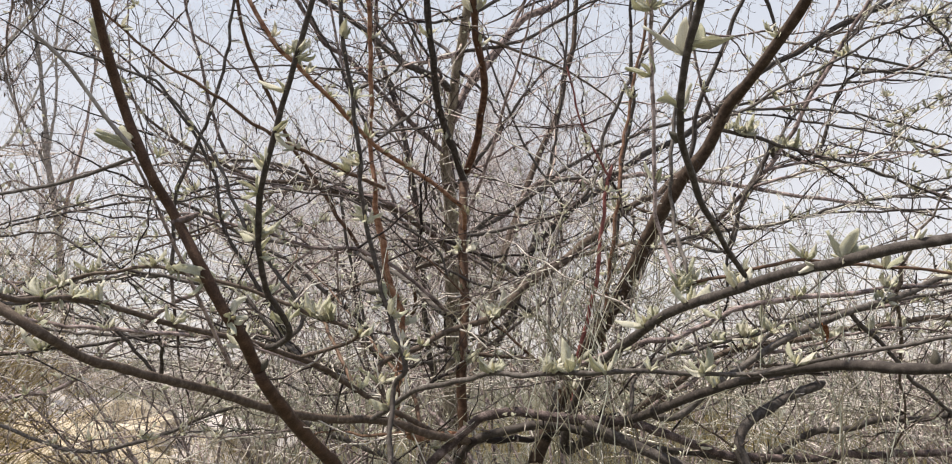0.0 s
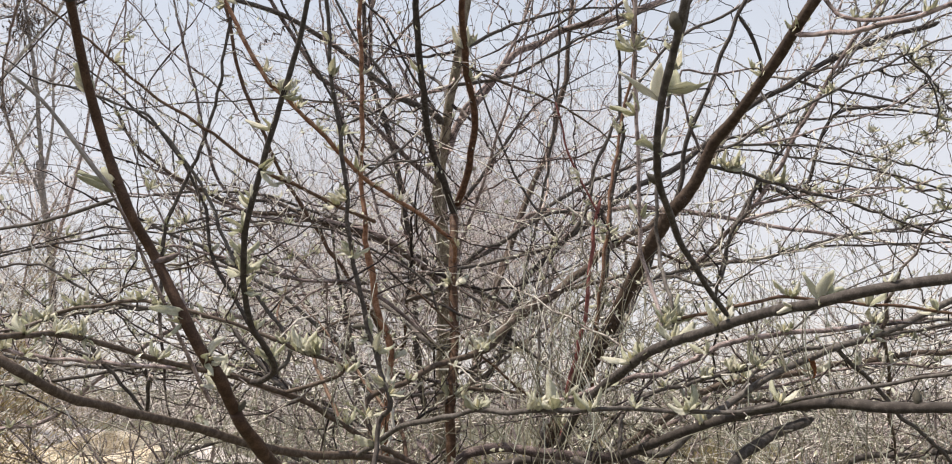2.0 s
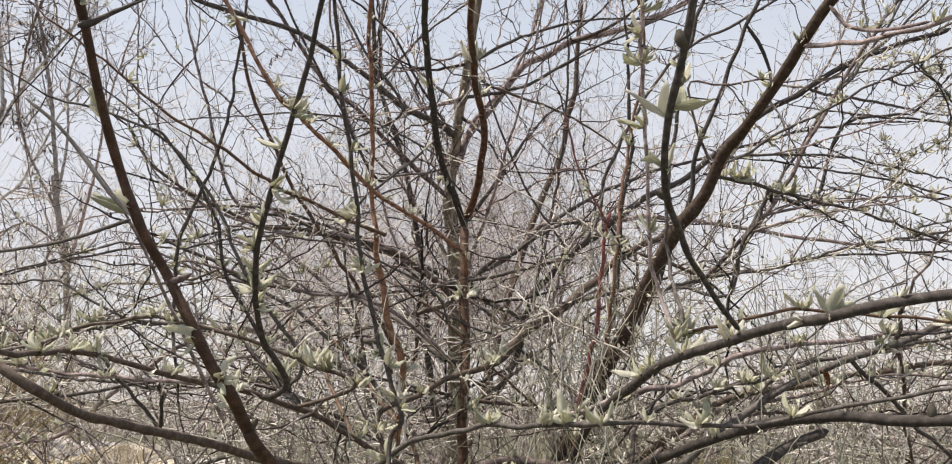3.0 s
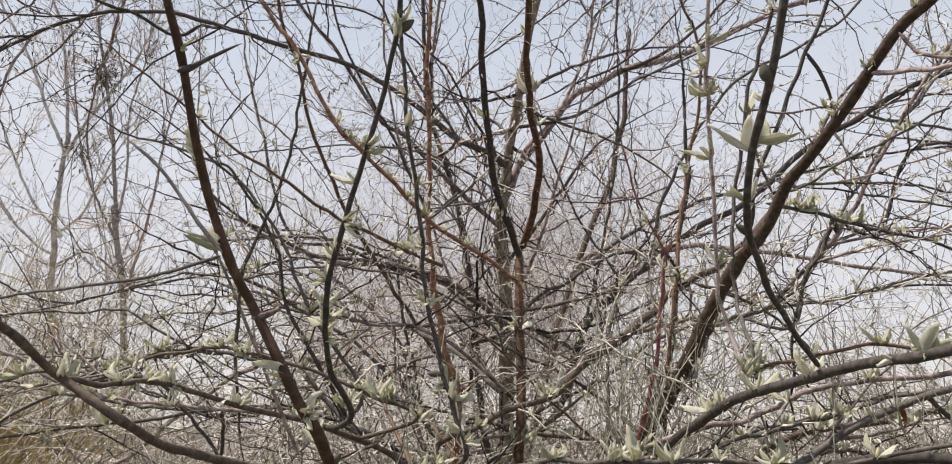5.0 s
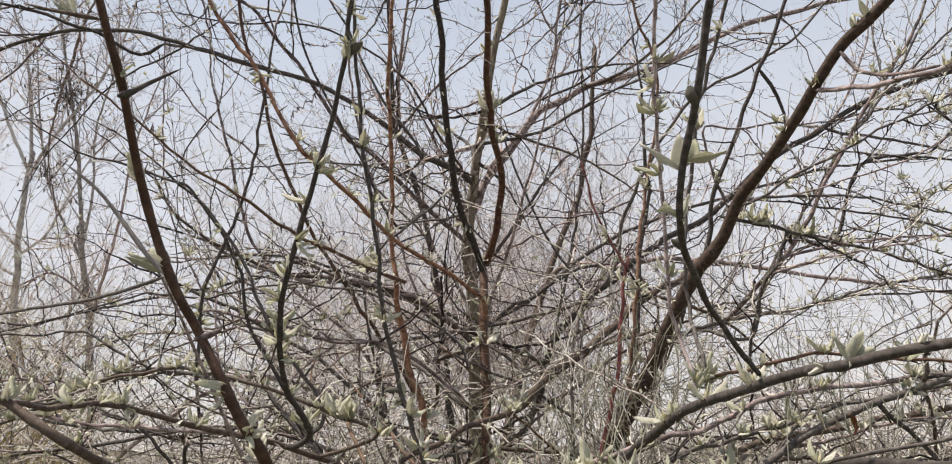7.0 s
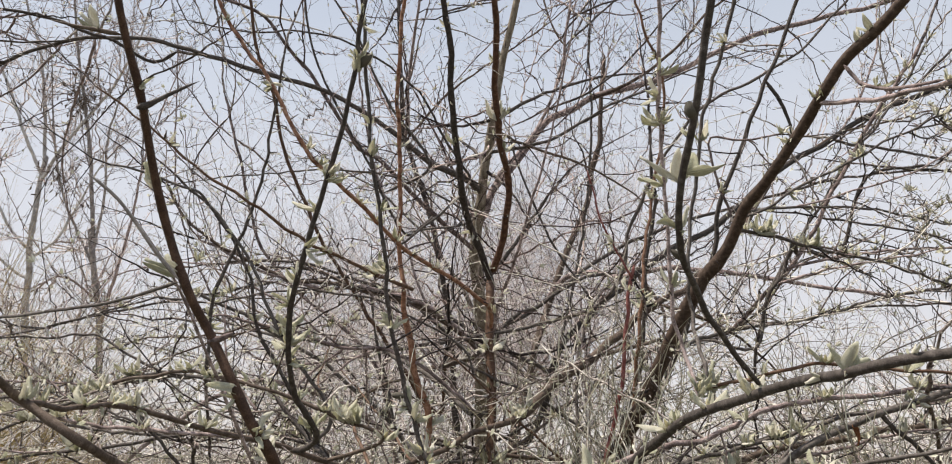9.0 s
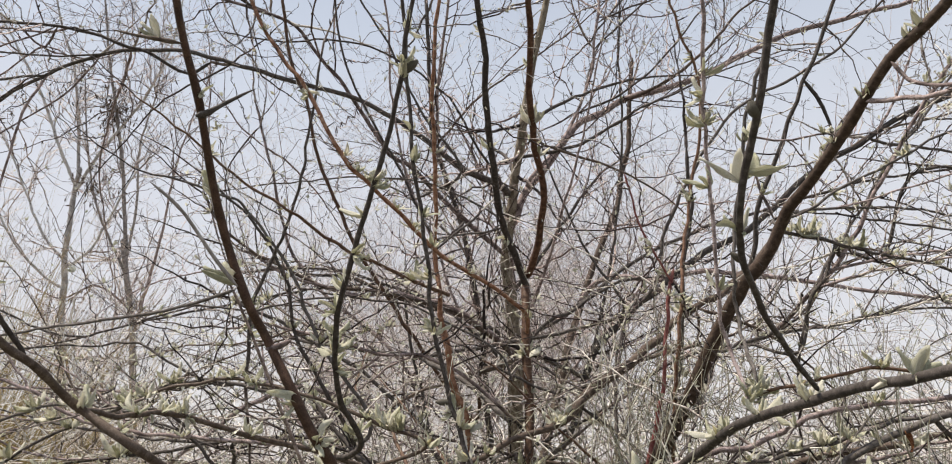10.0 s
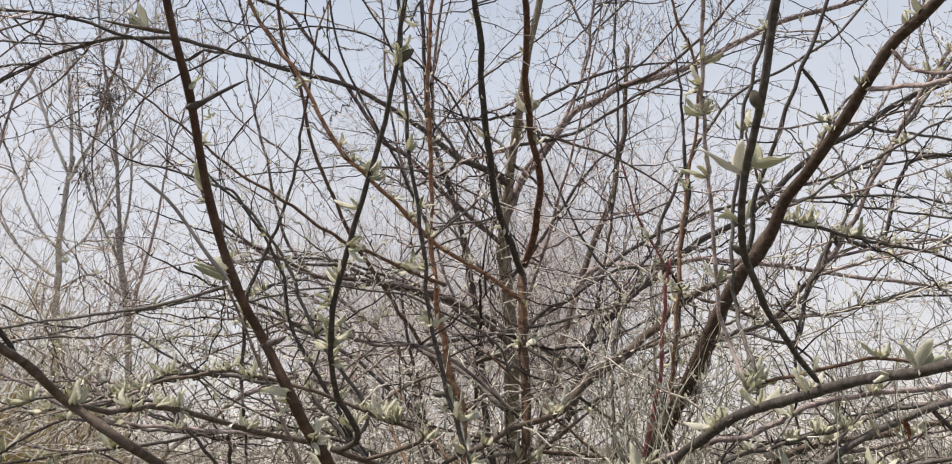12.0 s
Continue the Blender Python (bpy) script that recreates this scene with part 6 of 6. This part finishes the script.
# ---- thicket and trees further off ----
def bush(name, base, height, spread, stems, seed, label, category="shrub", group="", density=5.6, level=2, mat=HAZED_TWIG, bark=GREY, thin=1.6, lean=0.35, r=0.014, budrate=0.02, bare=0.38, seg=0.1, spurs=0.25):
    """A many-stemmed bush: each stem a part, all twigs one part."""
    rng = np.random.default_rng(seed)
    base = np.array([base[0], base[1], ground_height(base[0], base[1]) - 0.03])
    owner = thing(name, base, label, category, group)
    soup, buds = Soup(), Soup()
    for s in range(stems):
        a = rng.uniform(0, 2 * math.pi)
        out = np.array([math.cos(a), math.sin(a), 0.0])
        ln = height * rng.uniform(0.7, 1.05)
        d = unit(UP + out * lean * rng.uniform(0.3, 1.6))
        pts = [base + out * rng.uniform(0, 0.25) * spread * 0.4]
        n = 12
        for _ in range(n):
            d = unit(d + rng.normal(0, 0.09, 3) + out * 0.05 * spread)
            pts.append(pts[-1] + d * ln / n)
        path = smooth_path(pts, ln / 24)
        rad = np.linspace(r * rng.uniform(0.7, 1.2), r * 0.25, len(path))
        st = Soup()
        st.tube(path, rad * (1 + rng.normal(0, 0.05, len(path))), 7)
        child("stem", st.mesh("stem", bark), owner)
        cut = int(len(path) * bare)
        sprout(soup, buds, rng, path[cut:], rad[cut:], density, height * 0.3, level, bud=0.02, sides=3, seg=seg, budrate=budrate, thin=thin, spurs=spurs)
    child("twig_tangle", soup.mesh("twig_tangle", mat), owner, "fine bare twigs", "stuff")
    if buds.v:
        child("bud_scatter", buds.mesh("bud_scatter", BUD), owner, "tiny pale buds", "stuff")
    return owner


THICKET = (
    (3.0, 5.0, 2.5), (3.9, 5.6, 2.6), (2.4, 4.7, 2.3), (-2.2, 5.3, 2.0), (-1.3, 4.5, 2.2),
    (-1.7, 5.2, 2.3), (2.8, 5.6, 2.6), 
    (2.2, 3.6, 1.9), (3.4, 4.6, 1.9), (4.9, 7.4, 2.2), (7.5, 10.0, 2.4), (2.6, 9.0, 3.0),
    (1.6, 7.2, 3.2), (3.9, 6.8, 2.2), (5.6, 8.6, 2.3),
)
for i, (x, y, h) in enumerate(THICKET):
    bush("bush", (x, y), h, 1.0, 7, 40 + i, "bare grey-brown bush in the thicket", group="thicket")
# tall bushes of fine twigs behind the trunk, their colour paled for haze
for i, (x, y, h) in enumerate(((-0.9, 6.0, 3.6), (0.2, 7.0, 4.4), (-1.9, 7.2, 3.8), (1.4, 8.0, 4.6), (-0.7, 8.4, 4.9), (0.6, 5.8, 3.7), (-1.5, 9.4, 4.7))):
    bush("bush", (x, y), h, 0.8, 9, 240 + i, "tall dense bush of fine bare twigs in haze-paled colour", group="thicket", density=7.0, thin=1.1, bare=0.46, lean=0.28, r=0.013, seg=0.15, spurs=0.12)
# leggy bushes, bare below, beside the sandy bank
for i, (x, y, h) in enumerate(((-1.9, 3.7, 1.8), (-1.2, 3.7, 2.0))):
    bush("bush", (x, y), h, 1.1, 5, 140 + i, "leggy bare grey bush with twigs on top", group="thicket", density=9.0, bare=0.52, lean=0.4, r=0.01, thin=1.2, mat=OLD_TWIG, budrate=0.04)
for i, (x, y, h) in enumerate(((2.4, 3.4, 2.2), (3.0, 4.1, 2.4), (1.9, 3.1, 2.0))):
    bush("bush", (x, y), h, 1.1, 6, 160 + i, "leggy bare grey bush with twigs on top", group="thicket", density=8.0, bare=0.45, lean=0.4, r=0.01, thin=1.2, mat=OLD_TWIG, budrate=0.04)

bush("broom_bush", (-4.2, 4.9), 1.9, 1.0, 14, 81, "olive-brown broom-like bush of dry stalks", density=15.0, level=1, mat=GRASS, bark=GRASS, thin=1.3, r=0.006, bare=0.1)

# slender trees beyond the thicket
bush("slender_tree", (-11.4, 13.5), 5.8, 0.6, 1, 72, "slender grey-barked young tree", "tree", "young trees", 4.5, 2, HAZED_TWIG, GREY, 2.2, 0.08, 0.055, 0.02, 0.2)
bush("slender_tree", (-9.8, 16.0), 6.5, 0.6, 2, 73, "slender grey-barked young tree", "tree", "young trees", 4.5, 2, HAZED_TWIG, GREY, 2.2, 0.08, 0.055, 0.02, 0.2)


# ---- dry grass, straw and stones ----
def grass(name, spots, seed, mat, label, tall, blades):
    rng = np.random.default_rng(seed)
    soup = Soup()
    for x, y, rad in spots:
        for _ in range(blades):
            a, q = rng.uniform(0, 6.283), rad * math.sqrt(rng.random())
            px, py = x + q * math.cos(a), y + q * math.sin(a)
            p = np.array([px, py, ground_height(px, py) - 0.01])
            d = unit(UP + rng.normal(0, 0.3, 3))
            h = tall * rng.uniform(0.4, 1.2)
            side = unit(np.cross(d, rng.normal(0, 1, 3))) * 0.0034
            bend = rng.normal(0, 0.3, 3) * h
            v = []
            for k in range(4):
                t = k / 3
                c = p + d * h * t + bend * t * t * 0.6 - UP * h * 0.15 * t * t
                w = side * (1 - 0.85 * t)
                v += [c - w, c + w]
            soup.quads(v, [[0, 1, 3, 2], [2, 3, 5, 4], [4, 5, 7, 6]])
    return tagged(new(name, soup.mesh(name, mat)), label, "grass", kind="stuff")


rng0 = np.random.default_rng(3)
near_spots = [(rng0.uniform(-2.2, 5), rng0.uniform(3.0, 8.0), 0.5) for _ in range(50)]
far_spots = [(rng0.uniform(-2.5, 11), rng0.uniform(8, 17), 0.8) for _ in range(90)]
left_spots = [(rng0.uniform(-4.4, -1.8), rng0.uniform(5.0, 8), 0.4) for _ in range(16)]
grass("dry_grass", near_spots, 21, STRAW, "withered straw-coloured grass under the thicket", 0.55, 90)
grass("olive_grass", far_spots, 22, GRASS, "olive and tan rough grass beyond the thicket", 0.6, 110)
grass("reed_clump", [(-3.4, 3.75, 0.33), (-3.75, 4.15, 0.33), (-3.75, 3.65, 0.45)], 24, GRASS, "clump of tall olive-brown dry reeds", 2.5, 2800)
grass("tall_grass", left_spots, 23, GRASS, "tall brownish dry grass beside the thicket", 1.0, 110)


def stone(seed, name="rock"):
    rng = np.random.default_rng(seed)
    bm = bmesh.new()
    bmesh.ops.create_icosphere(bm, subdivisions=3, radius=1)
    o = Vector(rng.normal(0, 20, 3))
    for v in bm.verts:
        c = v.co.copy()
        k = 1 + 0.35 * noise.noise(c * 0.9 + o) + 0.1 * noise.noise(c * 3 + o)
        v.co = Vector([max(-0.72, min(0.72, a)) for a in c]) * k * 1.2
    me = bpy.data.meshes.new(name)
    bm.to_mesh(me)
    bm.free()
    me.materials.append(ROCK)
    return me


STONES = [stone(s) for s in range(4)]
for i in range(30):
    x, y = -8.2 + 4.6 * rng0.random(), 8.0 + 3.4 * rng0.random()
    s = rng0.uniform(0.3, 0.85)
    ob = new("rock", STONES[i % 4])
    ob.matrix_world = Matrix.Translation((x, y, ground_height(x, y) + s * 0.3)) @ pose(0, 0, 0, rng0.uniform(-20, 20), rng0.uniform(-20, 20), rng0.uniform(0, 360)) @ Matrix.Diagonal((s * 1.3, s, s * 0.75, 1))
    tagged(ob, "pale sandy limestone boulder on dry soil", "rock", "boulders on the bank")


def straw_tangle():
    """Dead vine and straw threads hanging over the low branches."""
    rng = np.random.default_rng(31)
    soup = Soup()
    for _ in range(650):
        cx = rng.choice((0.28, 0.32, 0.6, -0.35, 0.05, 0.95), p=(0.2, 0.15, 0.22, 0.13, 0.12, 0.18))
        y = 1.5 + abs(rng.normal(0, 0.35))
        p = np.array([(cx + rng.normal(0, 0.16)) * y / 1.5, y, 1.38 + rng.uniform(-0.14, 0.25) + (0.2 if abs(cx - 0.3) < 0.05 else 0.0) * rng.random()])
        d = unit(rng.normal(0, 1, 3) * (0.5, 0.5, 1.0) - UP * 0.5)
        pts = [p]
        curl = rng.normal(0, 0.1, 3)
        for _k in range(9):
            d = unit(d + rng.normal(0, 0.16, 3) + curl - UP * 0.07)
            pts.append(pts[-1] + d * rng.uniform(0.025, 0.07))
        soup.tube(pts, np.linspace(0.001, 0.0005, 10), 3)
    # dry stalks that stand and hang among the low branches
    for _ in range(150):
        y = rng.uniform(1.05, 1.5)
        mid = rng.choice((0.16, 0.46, -0.2), p=(0.55, 0.35, 0.1))
        p = np.array([(mid + rng.normal(0, 0.06)) * y, y, 1.5 + rng.uniform(-0.22, 0.06) * y])
        d = unit(np.array([rng.normal(0, 0.35), rng.normal(0, 0.2), 1.0]))
        curl = rng.normal(0, 0.09, 3)
        pts = [p]
        for _k in range(8):
            d = unit(d + rng.normal(0, 0.06, 3) + curl)
            pts.append(pts[-1] + d * rng.uniform(0.015, 0.045))
        soup.tube(pts, np.linspace(0.0011, 0.0005, 9), 3)
    return tagged(new("straw_tangle", soup.mesh("straw_tangle", STRAW)), "pale dead vine threads caught in the branches", "dead vine", kind="stuff")


straw_tangle()


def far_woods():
    """Bare woods far off, fine stems and twigs with the haze put into their colour."""
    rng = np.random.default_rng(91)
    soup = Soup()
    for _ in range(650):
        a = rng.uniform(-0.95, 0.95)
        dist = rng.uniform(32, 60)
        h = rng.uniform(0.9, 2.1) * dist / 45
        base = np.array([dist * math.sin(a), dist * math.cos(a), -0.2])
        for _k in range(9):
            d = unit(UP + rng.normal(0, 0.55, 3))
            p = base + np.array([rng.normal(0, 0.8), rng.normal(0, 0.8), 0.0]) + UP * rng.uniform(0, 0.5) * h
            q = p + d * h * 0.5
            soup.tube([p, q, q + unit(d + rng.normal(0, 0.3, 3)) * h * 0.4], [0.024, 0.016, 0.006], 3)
    return tagged(new("far_woods", soup.mesh("far_woods", HAZED_TWIG)), "bare grey woods in the distance, haze put into their colour", "woods", kind="stuff")


far_woods()
